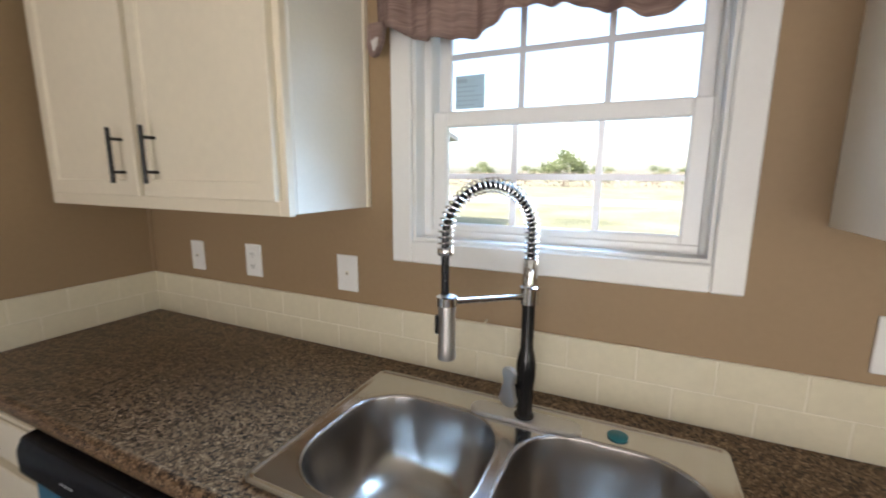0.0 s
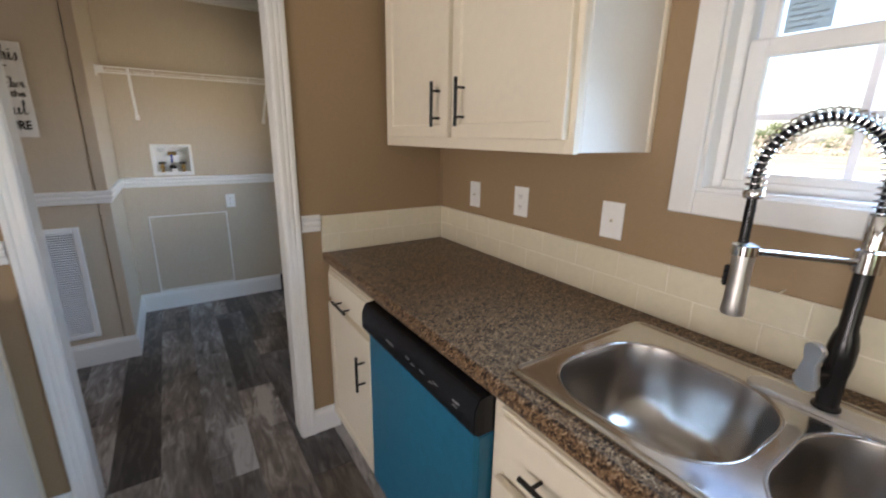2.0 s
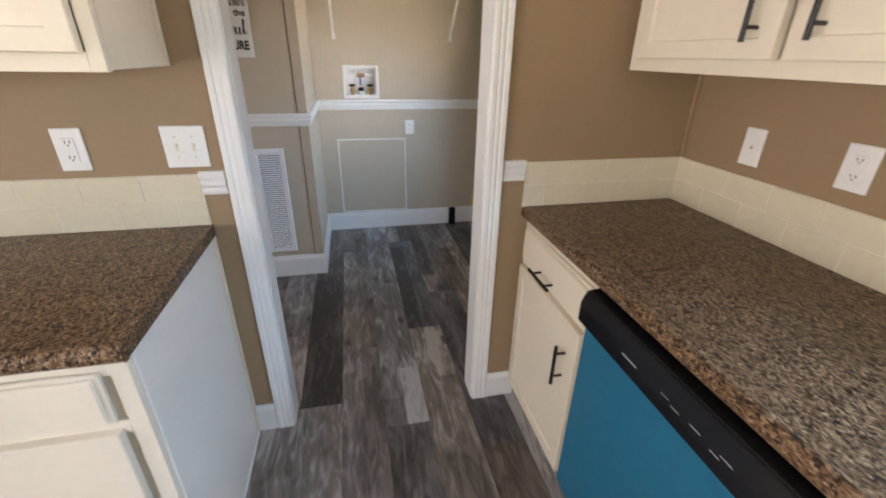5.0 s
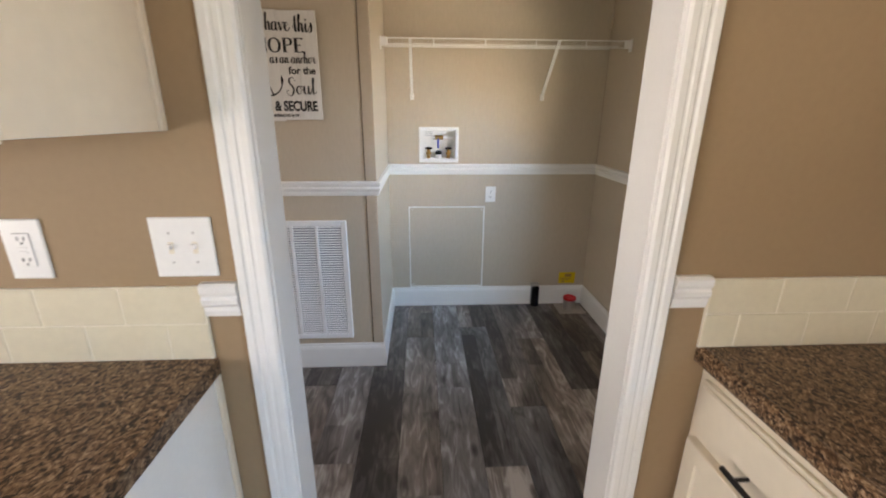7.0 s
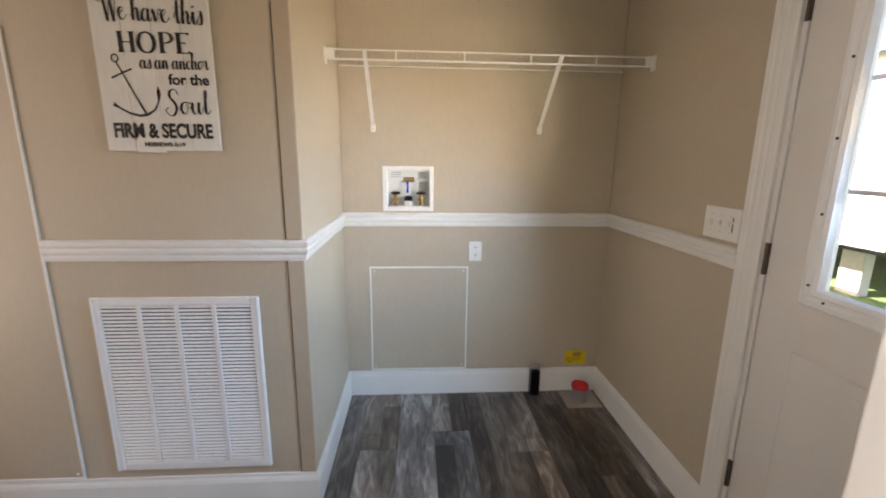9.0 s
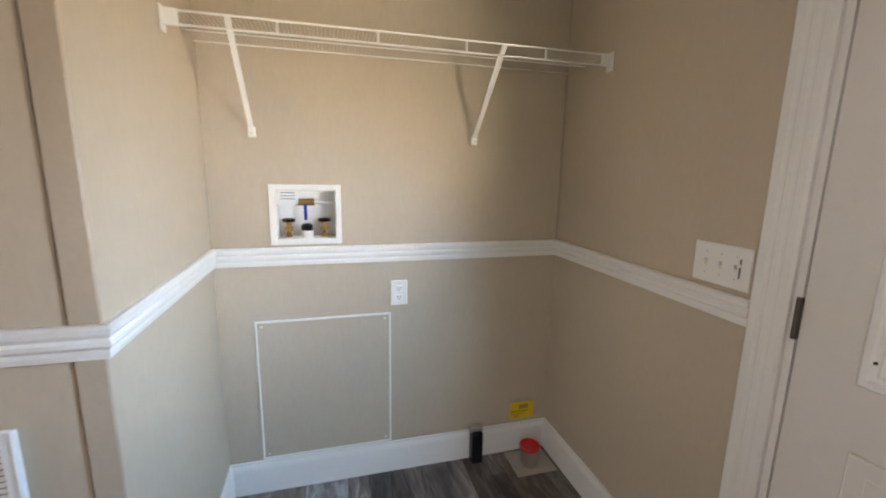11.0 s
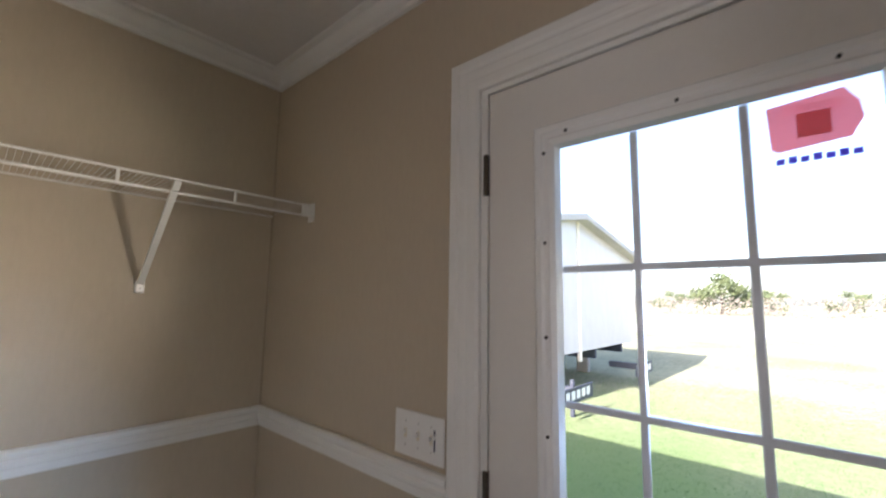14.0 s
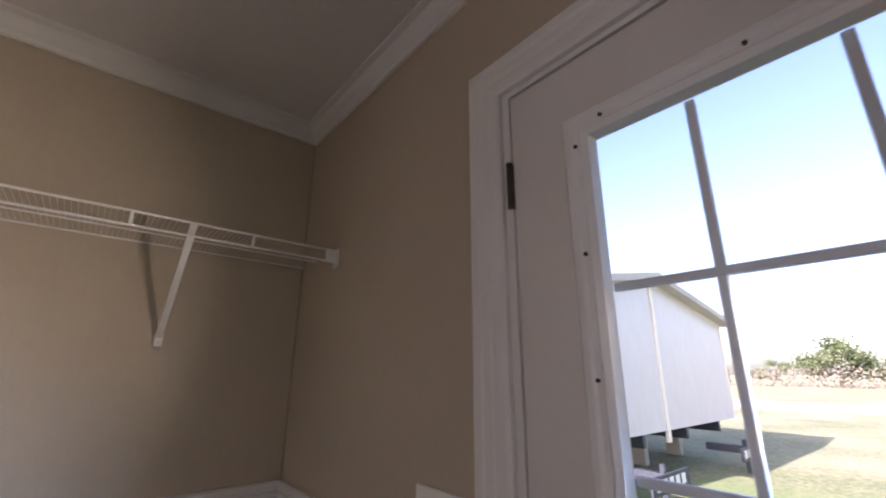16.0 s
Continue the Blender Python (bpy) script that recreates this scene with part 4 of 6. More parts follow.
# ---- worktops ----
def worktop(name, label, x0, x1, y0, y1, hole=None, lip="y"):
    bm = bm_new()
    if hole:
        a, b, c, d = hole
        outer, inner = [(x0, y0 + 0.02), (x1, y0 + 0.02), (x1, y1), (x0, y1)], [(a, c), (b, c), (b, d), (a, d)]
        loops = [[bm.verts.new((x, y, z)) for x, y in pts] for pts, z in ((outer, 0.9146), (inner, 0.9146), (inner, CTB), (outer, CTB))]
        for k in range(4):
            for i in range(4):
                l0, l1, j = loops[k], loops[(k + 1) % 4], (i + 1) % 4
                bm.faces.new((l0[i], l0[j], l1[j], l1[i]))
        bmesh.ops.recalc_face_normals(bm, faces=bm.faces[:])
    elif lip == "y":
        box(bm, x0, x1, y0 + 0.02, y1, CTB, 0.9146)
    else:
        box(bm, x0, x1 - 0.02, y0, y1, CTB, 0.9146)
    t = thing(name, label, "worktop", ((x0 + x1) / 2, (y0 + y1) / 2, CTB))
    part("slab", bm, LAMINATE, t)
    nose = [(0, -0.002), (0.014, -0.002), (0.0195, 0.002), (0.0205, 0.01), (0.0205, 0.026), (0.018, 0.034), (0.011, 0.0385), (0.004, 0.0396), (0, 0.0376)]
    if lip == "y":
        bm = mould(bm_new(), nose, (x0, y0 + 0.02, CTB), (x1, y0 + 0.02, CTB), (0, -1, 0))
    else:
        bm = mould(bm_new(), nose, (x1 - 0.02, y0, CTB), (x1 - 0.02, y1, CTB), (1, 0, 0))
    part("rolled_edge", bm, LAMINATE, t, smooth=50)
    return t


worktop("worktop", "speckled brown laminate worktop with a rolled front edge", 0.0015, 3.0, -0.637, -0.0005, (1.215, 2.025, -0.56, -0.11))
worktop("worktop", "short speckled brown laminate worktop beside the doorway", 0.0015, 0.637, -3.0, -1.7, None, "x")

# ---- sink ----
sink = thing("kitchen_sink", "stainless steel double-bowl drop-in sink in the worktop", "sink", (1.62, -0.335, 0.72))


def rrect(x0, x1, y0, y1, r, n=8):
    pts = []
    for cx, cy, a0 in ((x1 - r, y1 - r, 0), (x0 + r, y1 - r, 90), (x0 + r, y0 + r, 180), (x1 - r, y0 + r, 270)):
        for k in range(n + 1):
            a = radians(a0 + 90 * k / n)
            pts.append((cx + r * math.cos(a), cy + r * math.sin(a)))
    return pts


def ring_verts(bm, pts, z):
    return [bm.verts.new((x, y, z)) for x, y in pts]


def bridge(bm, a, b):
    n = len(a)
    for i in range(n):
        bm.faces.new((a[i], a[(i + 1) % n], b[(i + 1) % n], b[i]))


SY0, SY1 = -0.585, -0.088
for side, (ox0, ox1, bx0, bx1) in enumerate(((1.19, 1.62, 1.236, 1.602), (1.62, 2.05, 1.638, 2.004))):
    by0, by1 = -0.545, -0.185
    cx, cy = (bx0 + bx1) / 2, (by0 + by1) / 2

    def deck_ring(inset):
        """Outline of this half of the deck; square at the middle seam."""
        x0, x1 = (ox0 + inset, ox1) if side == 0 else (ox0, ox1 - inset)
        y0, y1 = SY0 + inset, SY1 - inset
        pts = []
        for px, py, a0 in ((x1, y1, 0), (x0, y1, 90), (x0, y0, 180), (x1, y0, 270)):
            r = 0.00001 if abs(px - 1.62) < 1e-6 else max(0.026 - inset, 0.006)
            qx, qy = px + (r if px == x0 else -r), py + (r if py == y0 else -r)
            pts += [(qx + r * math.cos(radians(a0 + 90 * k / 8)), qy + r * math.sin(radians(a0 + 90 * k / 8))) for k in range(9)]
        return pts

    hole = rrect(bx0 - 0.006, bx1 + 0.006, by0 - 0.006, by1 + 0.006, 0.135)
    bm = bm_new()
    rings = [ring_verts(bm, deck_ring(i), z) for i, z in ((0.0, 0.9152), (0.001, 0.921), (0.004, 0.9245), (0.008, 0.925), (0.012, 0.9238), (0.017, 0.9218))]
    rings.append(ring_verts(bm, hole, 0.9218))
    for a, b in zip(rings, rings[1:]):
        bridge(bm, a, b)
    # the two halves meet openly at the seam
    bmesh.ops.delete(bm, geom=[f for f in bm.faces if all(abs(v.co.x - 1.62) < 0.0001 for v in f.verts)], context="FACES")
    bmesh.ops.recalc_face_normals(bm, faces=bm.faces[:])
    part("deck", bm, STEEL_DECK, sink, smooth=12)
    bm = bm_new()
    lip = [ring_verts(bm, rrect(bx0 - i, bx1 + i, by0 - i, by1 + i, 0.129 + i), z) for i, z in ((0.0085, 0.9217), (0.0075, 0.9232), (0.0045, 0.924), (0.0015, 0.9225))]
    v3 = ring_verts(bm, rrect(bx0, bx1, by0, by1, 0.128), 0.917)
    lip.append(v3)
    for a, b in zip(lip, lip[1:]):
        bridge(bm, a, b)
    prev = v3
    for inset, z, r in ((0.004, 0.9, 0.125), (0.011, 0.85, 0.122), (0.02, 0.8, 0.12), (0.033, 0.764, 0.118), (0.052, 0.742, 0.11), (0.08, 0.729, 0.09), (0.115, 0.722, 0.06)):
        cur = ring_verts(bm, rrect(bx0 + inset, bx1 - inset, by0 + inset, by1 - inset, r), z)
        bridge(bm, prev, cur); prev = cur
    drain = ring_verts(bm, [(cx + 0.046 * math.cos(radians(t)), cy + 0.046 * math.sin(radians(t))) for q in range(4) for t in [q * 90 + 90 * k / 8 + (0.5 if k == 0 else -0.5 if k == 8 else 0) for k in range(9)]], 0.7195)
    bridge(bm, prev, drain)
    bmesh.ops.recalc_face_normals(bm, faces=bm.faces[:])
    bowl = part("bowl", bm, STEEL, sink, smooth=80)
    bm = lathe(bm_new(), [(0.046, -0.001), (0.0475, 0.0012), (0.043, 0.0028), (0.037, -0.003), (0.012, -0.005), (0.012, 0.003), (0.0, 0.004)], (cx, cy, 0.7195), 24)
    part("drain_basket", bm, CHROME, bowl, smooth=40)
# raised bead round the deck
bm = bm_new()
box(bm, 1.2, 2.04, -0.1, -0.094, 0.9222, 0.925, 0.001)
part("rim_bead", bm, STEEL, sink)
TEAL = material("teal_film", (0.0, 0.17, 0.22), 0.35)
part("hole_cover", lathe(bm_new(), [(0.021, 0.0), (0.022, 0.003), (0.018, 0.005), (0.0, 0.0055)], (1.834, -0.141, 0.922), 20), TEAL, sink, "teal plastic cover over the spare tap hole", smooth=40)

# ---- faucet ----
FXC, FYC = 1.63, -0.163
fa = thing("kitchen_faucet", "black and chrome pull-down spring faucet behind the sink", "faucet", (FXC, FYC, 0.923))
bm = bm_new()
pl = rrect(FXC - 0.13, FXC + 0.13, FYC - 0.03, FYC + 0.028, 0.0285, 10)
a, b, c = ring_verts(bm, pl, 0.9225), ring_verts(bm, pl, 0.928), ring_verts(bm, [(FXC + (x - FXC) * 0.975, FYC + (y - FYC) * 0.88) for x, y in pl], 0.9315)
bridge(bm, a, b); bridge(bm, b, c); bm.faces.new(c)
bmesh.ops.recalc_face_normals(bm, faces=bm.faces[:])
part("deck_plate", bm, NICKEL, fa, "brushed nickel deck plate", smooth=40)
part("body", lathe(bm_new(), [(0.023, 0.93), (0.023, 0.936), (0.0185, 0.94), (0.0185, 1.0), (0.0222, 1.03), (0.0225, 1.062), (0.019, 1.083), (0.0148, 1.1), (0.0145, 1.205)], (FXC, FYC, 0), 24), BLACK, fa, "black faucet body", smooth=40)
part("collar", lathe(bm_new(), [(0.016, 1.204), (0.021, 1.206), (0.021, 1.244), (0.0165, 1.247), (0.0165, 1.305), (0.014, 1.308)], (FXC, FYC, 0), 24), CHROME, fa, "chrome collar", smooth=40)
AX = Vector((1.494 - FXC, -0.318 - FYC, 0)); AR = AX.length / 2; AU = AX.normalized()
AC = Vector((FXC, FYC, 1.365)) + AX / 2


def arc_at(s):
    """The hose's line: up, over and down, s from 0 to 1, and its direction."""
    up, over, down = 0.075, math.pi * AR, 0.03
    d = s * (up + over + down)
    if d < up:
        return Vector((FXC, FYC, 1.29 + d)), Vector((0, 0, 1))
    if d < up + over:
        a = (d - up) / AR
        return AC + AU * (-math.cos(a) * AR) + Vector((0, 0, math.sin(a) * AR)), AU * math.sin(a) + Vector((0, 0, math.cos(a)))
    return Vector((AC.x + AU.x * AR, AC.y + AU.y * AR, 1.365 - (d - up - over))), Vector((0, 0, -1))


SIDE = Vector((-AU.y, AU.x, 0))


def sweep(bm, line, rad, n=8):
    rings = []
    for p, d in line:
        e1 = SIDE if abs(d.dot(SIDE)) < 0.5 else Vector((0, 0, 1))
        e2 = d.cross(e1).normalized(); e1 = e2.cross(d).normalized()
        rings.append([bm.verts.new(p + e1 * rad * math.cos(2 * math.pi * k / n) + e2 * rad * math.sin(2 * math.pi * k / n)) for k in range(n)])
    for r0, r1 in zip(rings, rings[1:]):
        bridge(bm, r0, r1)
    bm.faces.new(rings[0][::-1]); bm.faces.new(rings[-1])
    bmesh.ops.recalc_face_normals(bm, faces=bm.faces[:])
    return bm


part("hose", sweep(bm_new(), [arc_at(k / 60) for k in range(61)] + [(Vector((1.494, -0.318, z)), Vector((0, 0, -1))) for z in (1.32, 1.28, 1.238)], 0.0085), BLACK_PLASTIC, fa, "black rubber hose", smooth=50)
TURNS, STEPS = 38, 14
coil = []
for k in range(TURNS * STEPS + 1):
    s = k / (TURNS * STEPS)
    p, d = arc_at(s)
    e2 = d.cross(SIDE).normalized()
    a = 2 * math.pi * k / STEPS
    coil.append(p + (SIDE * math.cos(a) + e2 * math.sin(a)) * 0.0148)
bm = sweep(bm_new(), [(coil[k], (coil[min(k + 1, len(coil) - 1)] - coil[max(k - 1, 0)]).normalized()) for k in range(len(coil))], 0.0019, 5)
part("spring", bm, CHROME, fa, "chrome coil spring", smooth=60)
SPX, SPY = 1.5, -0.321
part("spray_head", lathe(bm_new(), [(0.012, 1.25), (0.0175, 1.246), (0.0185, 1.23), (0.017, 1.2), (0.018, 1.14), (0.0195, 1.119), (0.018, 1.115), (0.0, 1.116)], (SPX, SPY, 0), 24), NICKEL, fa, "brushed nickel spray head", smooth=40)
part("spray_button", box(bm_new(), SPX - 0.026, SPX - 0.015, SPY - 0.006, SPY + 0.006, 1.165, 1.205, 0.003), BLACK_PLASTIC, fa)
part("spring_end", lathe(bm_new(), [(0.0145, 1.33), (0.016, 1.333), (0.016, 1.343), (0.0145, 1.346)], (1.494, -0.318, 0), 16), CHROME, fa, smooth=40)
bm = tube(bm_new(), (FXC, FYC, 1.222), (SPX, SPY, 1.236), 0.0065, 12)
part("holder_arm", bm, CHROME, fa, smooth=40)
part("holder_ring", lathe(bm_new(), [(0.0185, 1.228), (0.0215, 1.229), (0.0215, 1.247), (0.0185, 1.248)], (SPX, SPY, 0), 20), CHROME, fa, smooth=40)
bm = tube(bm_new(), (FXC - 0.01, FYC - 0.005, 1.0), (FXC - 0.028, FYC - 0.034, 1.0), 0.014, 16)
part("lever_hub", bm, BLACK, fa, smooth=40)
bm = bm_new()
prof_l = [(math.cos(radians(a)) * 0.021, math.sin(radians(a)) * 0.021) for a in range(150, 391, 20)] + [(0.012, 0.045)] + [(math.cos(radians(a)) * 0.0165, 0.07 + math.sin(radians(a)) * 0.0165) for a in range(-10, 191, 20)] + [(-0.012, 0.045)]
LD = Vector((-0.3, -0.95, 0)).normalized(); LS = Vector((-LD.y, LD.x, 0))
fr, bk = [], []
for u, v in prof_l:
    lean = Vector((FXC - 0.03, FYC - 0.036, 0.985 + v)) + LS * (u * 1.08 + v * 0.12) + LD * (v * 0.15)
    fr.append(bm.verts.new(lean + LD * 0.006)); bk.append(bm.verts.new(lean - LD * 0.006))
bridge(bm, bk, fr); bm.faces.new(fr); bm.faces.new(bk[::-1])
bmesh.ops.recalc_face_normals(bm, faces=bm.faces[:])
bmesh.ops.bevel(bm, geom=[e for e in bm.edges if len({f for f in e.link_faces if len(f.verts) > 6}) == 1], offset=0.003, segments=2, affect="EDGES")
part("lever", bm, PADDLE, fa, "brushed nickel paddle lever", smooth=40)

# ---- laundry: shelf ----
sh = thing("wire_shelf", "white coated wire shelf on two diagonal braces", "shelf", (-2.0, -0.746, 1.8))
ZT, ZL, XF = 1.841, 1.803, -1.86
part("front_rail", tube(bm_new(), (XF, YBUMP + 0.004, ZT), (XF, -0.004, ZT), 0.0035, 8), PLASTIC, sh, smooth=40)
part("front_rail", tube(bm_new(), (XF, YBUMP + 0.004, ZL), (XF, -0.004, ZL), 0.0035, 8), PLASTIC, sh, smooth=40)
part("back_rail", tube(bm_new(), (XB + 0.006, YBUMP + 0.004, ZT - 0.003), (XB + 0.006, -0.004, ZT - 0.003), 0.003, 8), PLASTIC, sh, smooth=40)
part("middle_rail", tube(bm_new(), (XB + 0.14, YBUMP + 0.004, ZT - 0.005), (XB + 0.14, -0.004, ZT - 0.005), 0.0025, 8), PLASTIC, sh, smooth=40)
for y in (-1.181, -0.877, -0.576, -0.276):
    part("lip_strut", box(bm_new(), XF - 0.003, XF + 0.003, y - 0.004, y + 0.004, ZL, ZT, 0.001), PLASTIC, sh)
for k in range(112):
    y = YBUMP + 0.02 + k * (abs(YBUMP) - 0.035) / 111
    part("deck_wire", tube(bm_new(), (XB + 0.004, y, ZT + 0.001), (XF, y, ZT + 0.001), 0.0005, 5), PLASTIC, sh)
for y, s in ((YBUMP, 1), (0.0, -1)):
    part("end_bracket", box(bm_new(), XF - 0.024, XF + 0.012, min(y, y + s * 0.006), max(y, y + s * 0.006), 1.783, 1.852, 0.001), PLASTIC, sh)
    part("end_clip", box(bm_new(), XF - 0.006, XF + 0.006, min(y + s * 0.005, y + s * 0.045), max(y + s * 0.005, y + s * 0.045), ZL - 0.004, ZT + 0.005, 0.002), PLASTIC, sh)
for y in (-1.318, -0.436):
    bm = bm_new()
    p0, p1 = Vector((XF + 0.004, y, ZT - 0.004)), Vector((XB + 0.012, y, 1.54))
    d = (p1 - p0).normalized(); nrm = Vector((d.z, 0, -d.x))
    # a folded steel strip: face and one turned flange
    mould(bm, [(-0.009, 0), (0.009, 0), (0.009, 0.0025), (-0.0065, 0.0025), (-0.0065, 0.011), (-0.009, 0.011)], p0, p1, (0, 1, 0), nrm)
    part("brace", bm, PLASTIC, sh, "white folded steel diagonal brace")
    ft = part("brace_foot", box(bm_new(), XB, XB + 0.016, y - 0.013, y + 0.013, 1.515, 1.555, 0.003), PLASTIC, sh)
    part("screw", lathe(bm_new(), [(0.004, 0.0), (0.004, 0.003)], (XB + 0.0155, y, 1.53), 8, "x"), NICKEL, ft)

# washer supply box, set into the wall
wb = thing("washer_outlet_box", "white recessed washer valve box with brass taps", "valve box", (XB, -1.1375, 1.1))
bm = bm_new()
for b in ((-1.275, -1.252, 1.1, 1.34), (-1.023, -1.0, 1.1, 1.34), (-1.252, -1.023, 1.317, 1.34), (-1.252, -1.023, 1.1, 1.123)):
    box(bm, XB, XB + 0.008, *b, bev=0.002)
part("flange", bm, PLASTIC, wb)
bm = bm_new()
box(bm, XB - 0.085, XB - 0.08, -1.252, -1.023, 1.123, 1.317)
for b in ((-1.2545, -1.2505, 1.121, 1.319), (-1.0245, -1.0205, 1.121, 1.319)):
    box(bm, XB - 0.0795, XB + 0.002, *b)
box(bm, XB - 0.0795, XB + 0.002, -1.2505, -1.0245, 1.1205, 1.1245); box(bm, XB - 0.0795, XB + 0.002, -1.2505, -1.0245, 1.3155, 1.3195)
part("recess", bm, PLASTIC, wb)
for y in (-1.208, -1.068):
    v = part("valve", lathe(bm_new(), [(0.014, 1.125), (0.014, 1.135), (0.011, 1.138), (0.011, 1.148), (0.018, 1.151), (0.018, 1.168), (0.012, 1.171), (0.012, 1.188)], (XB - 0.04, y, 0), 14), BRASS, wb, "brass washer valve", smooth=40)
    part("knob", lathe(bm_new(), [(0.008, 1.186), (0.024, 1.188), (0.027, 1.194), (0.024, 1.201), (0.009, 1.204)], (XB - 0.04, y, 0), 16), BLACK_PLASTIC, v, "dark round knob", smooth=40)
    part("spout", tube(bm_new(), (XB - 0.04, y, 1.158), (XB - 0.005, y, 1.143), 0.008, 12), BRASS, v, smooth=40)
dr = part("drain_stub", lathe(bm_new(), [(0.024, 1.125), (0.024, 1.152), (0.02, 1.153)], (XB - 0.04, -1.138, 0), 18), PLASTIC, wb, smooth=40)
part("drain_cap", lathe(bm_new(), [(0.023, 1.152), (0.024, 1.172), (0.014, 1.18), (0.0, 1.181)], (XB - 0.04, -1.138, 0), 18), BLACK_PLASTIC, dr, "black rubber drain plug", smooth=40)
hz = part("ball_valve", tube(bm_new(), (XB - 0.04, -1.165, 1.268), (XB - 0.04, -1.105, 1.268), 0.0145, 14), BRASS, wb, smooth=40)
part("pipe", tube(bm_new(), (XB - 0.04, -1.106, 1.268), (XB - 0.04, -1.035, 1.266), 0.0075, 12), PLASTIC, hz, smooth=40)
part("pipe", tube(bm_new(), (XB - 0.045, -1.25, 1.285), (XB - 0.04, -1.165, 1.262), 0.0065, 10), VENT_DARK, hz, smooth=40)
part("lever", box(bm_new(), XB - 0.03, XB - 0.022, -1.147, -1.135, 1.195, 1.262, 0.003), BLUE, hz, "blue plastic lever")
bm = box(bm_new(), XB - 0.012, XB - 0.0115, -1.25, -1.165, 1.262, 1.33)
tg = part("paper_tag", bm, PLASTIC, wb, "white paper instruction tag")
for k in range(4):
    part("print_line", box(bm_new(), XB - 0.0113, XB - 0.011, -1.232, -1.178, 1.318 - k * 0.012, 1.3205 - k * 0.012), VENT_DARK, tg)


def access_panel(label, face, u0, u1, v0, v1, edges="lrtb"):
    lo, hi = min(u0, u1), max(u0, u1)
    t = thing("access_panel", label, "panel", on(face, (u0 + u1) / 2, v0, 0))
    part("board", fbox(bm_new(), face, lo + 0.003, hi - 0.003, v0 + 0.003, v1 - 0.003, 0, 0.005), BEIGE, t)
    for e, b in (("l", (lo, lo + 0.009, v0, v1)), ("r", (hi - 0.009, hi, v0, v1)), ("t", (lo + 0.009, hi - 0.009, v1 - 0.009, v1)), ("b", (lo + 0.009, hi - 0.009, v0, v0 + 0.009))):
        if e in edges:
            part("edge_trim", fbox(bm_new(), face, *b, 0, 0.008, 0.002), PLASTIC, t, "white plastic edge")
    for u in (lo + 0.026, hi - 0.026):
        for v in (v0 + 0.024, v1 - 0.024):
            part("screw", fbox(bm_new(), face, u - 0.004, u + 0.004, v - 0.004, v + 0.004, 0.004, 0.0075, 0.002), PLASTIC, t)
    return t


access_panel("square beige access panel with white plastic edges", LB, -1.357, -0.8, 0.156, 0.785)
FB = ("x", XBUMP, 1)
access_panel("tall beige furnace access panel with white edges", FB, -3.0, -2.365, 0.152, 1.76)
tag = solo("paper_tag", fbox(bm_new(), FB, -2.697, -2.622, 1.632, 1.72, 0.005, 0.0065), RED, "plain red paper tag on the access panel", "tag", (XBUMP, -2.66, 1.632))

# return air grille
vg = thing("return_air_grille", "white slatted return air grille low on the wall", "vent", (XBUMP, -1.95, 0.19))
V0, V1, VZ0, VZ1 = -2.24, -1.66, 0.188, 0.884
bm = bm_new()
for b in ((V0, V0 + 0.03, VZ0, VZ1), (V1 - 0.03, V1, VZ0, VZ1), (V0 + 0.03, V1 - 0.03, VZ1 - 0.03, VZ1), (V0 + 0.03, V1 - 0.03, VZ0, VZ0 + 0.03)):
    fbox(bm, FB, *b, 0, 0.012, 0.003)
for b in ((V0 + 0.004, V0 + 0.01, VZ0, VZ1), (V1 - 0.01, V1 - 0.004, VZ0, VZ1)):
    fbox(bm, FB, *b, 0.011, 0.0145, 0.001)
part("frame", bm, VINYL, vg)
# dark sheet on the wall stands in for shade between the slats
part("shade_backing", fbox(bm_new(), FB, V0 + 0.028, V1 - 0.028, VZ0 + 0.028, VZ1 - 0.028, 0, 0.002), VENT_DARK, vg)
for k in range(1, 4):
    u = V0 + 0.03 + k * (V1 - V0 - 0.06) / 4
    part("mullion", fbox(bm_new(), FB, u - 0.008, u + 0.008, VZ0 + 0.03, VZ1 - 0.03, 0.002, 0.0115, 0.002), VINYL, vg)
NS = 46
me = None
for k in range(NS):
    z = VZ0 + 0.036 + k * (VZ1 - VZ0 - 0.075) / (NS - 1)
    if me is None:
        bm = bm_new()
        u0, u1 = V0 + 0.03, V1 - 0.03
        q = [(0.0025, 0.0058), (0.0095, 0.0), (0.0105, 0.0), (0.0035, 0.0066)]
        mould(bm, q, on(FB, u0, z, 0), on(FB, u1, z, 0), (1, 0, 0))
        s0 = part("slat", bm, VINYL, vg); me, z0 = s0.data, z
    else:
        ob = new("slat", me); ob.parent = vg; ob.location = (0, 0, z - z0)
for u in (V0 + 0.012, V1 - 0.03):
    part("screw", fbox(bm_new(), FB, u, u + 0.007, VZ1 - 0.014, VZ1 - 0.007, 0.011, 0.015, 0.002), NICKEL, vg)

# sign of white boards
SIGNWHITE = material("white_washed_board", (0.72, 0.7, 0.66), 0.7, var=0.08, scales=(9, 70), bump=0.3, bump_scale=90, stretch=(1, 1, 0.2))
sg = thing("wall_sign", "white-washed wooden board sign with black lettering", "sign", (XBUMP, -1.912, 1.39))
S0, S1 = -2.092, -1.735
for k in range(4):
    a, b = S0 + k * (S1 - S0) / 4, S0 + (k + 1) * (S1 - S0) / 4 - 0.0008
    dz = (0.0, 0.005, 0.001, 0.003)[k]
    part("board", fbox(bm_new(), FB, a, b, 1.385 + (0.004, 0.0, 0.006, 0.007)[k], 1.862 + dz, 0.006, 0.016, 0.0012), SIGNWHITE, sg)
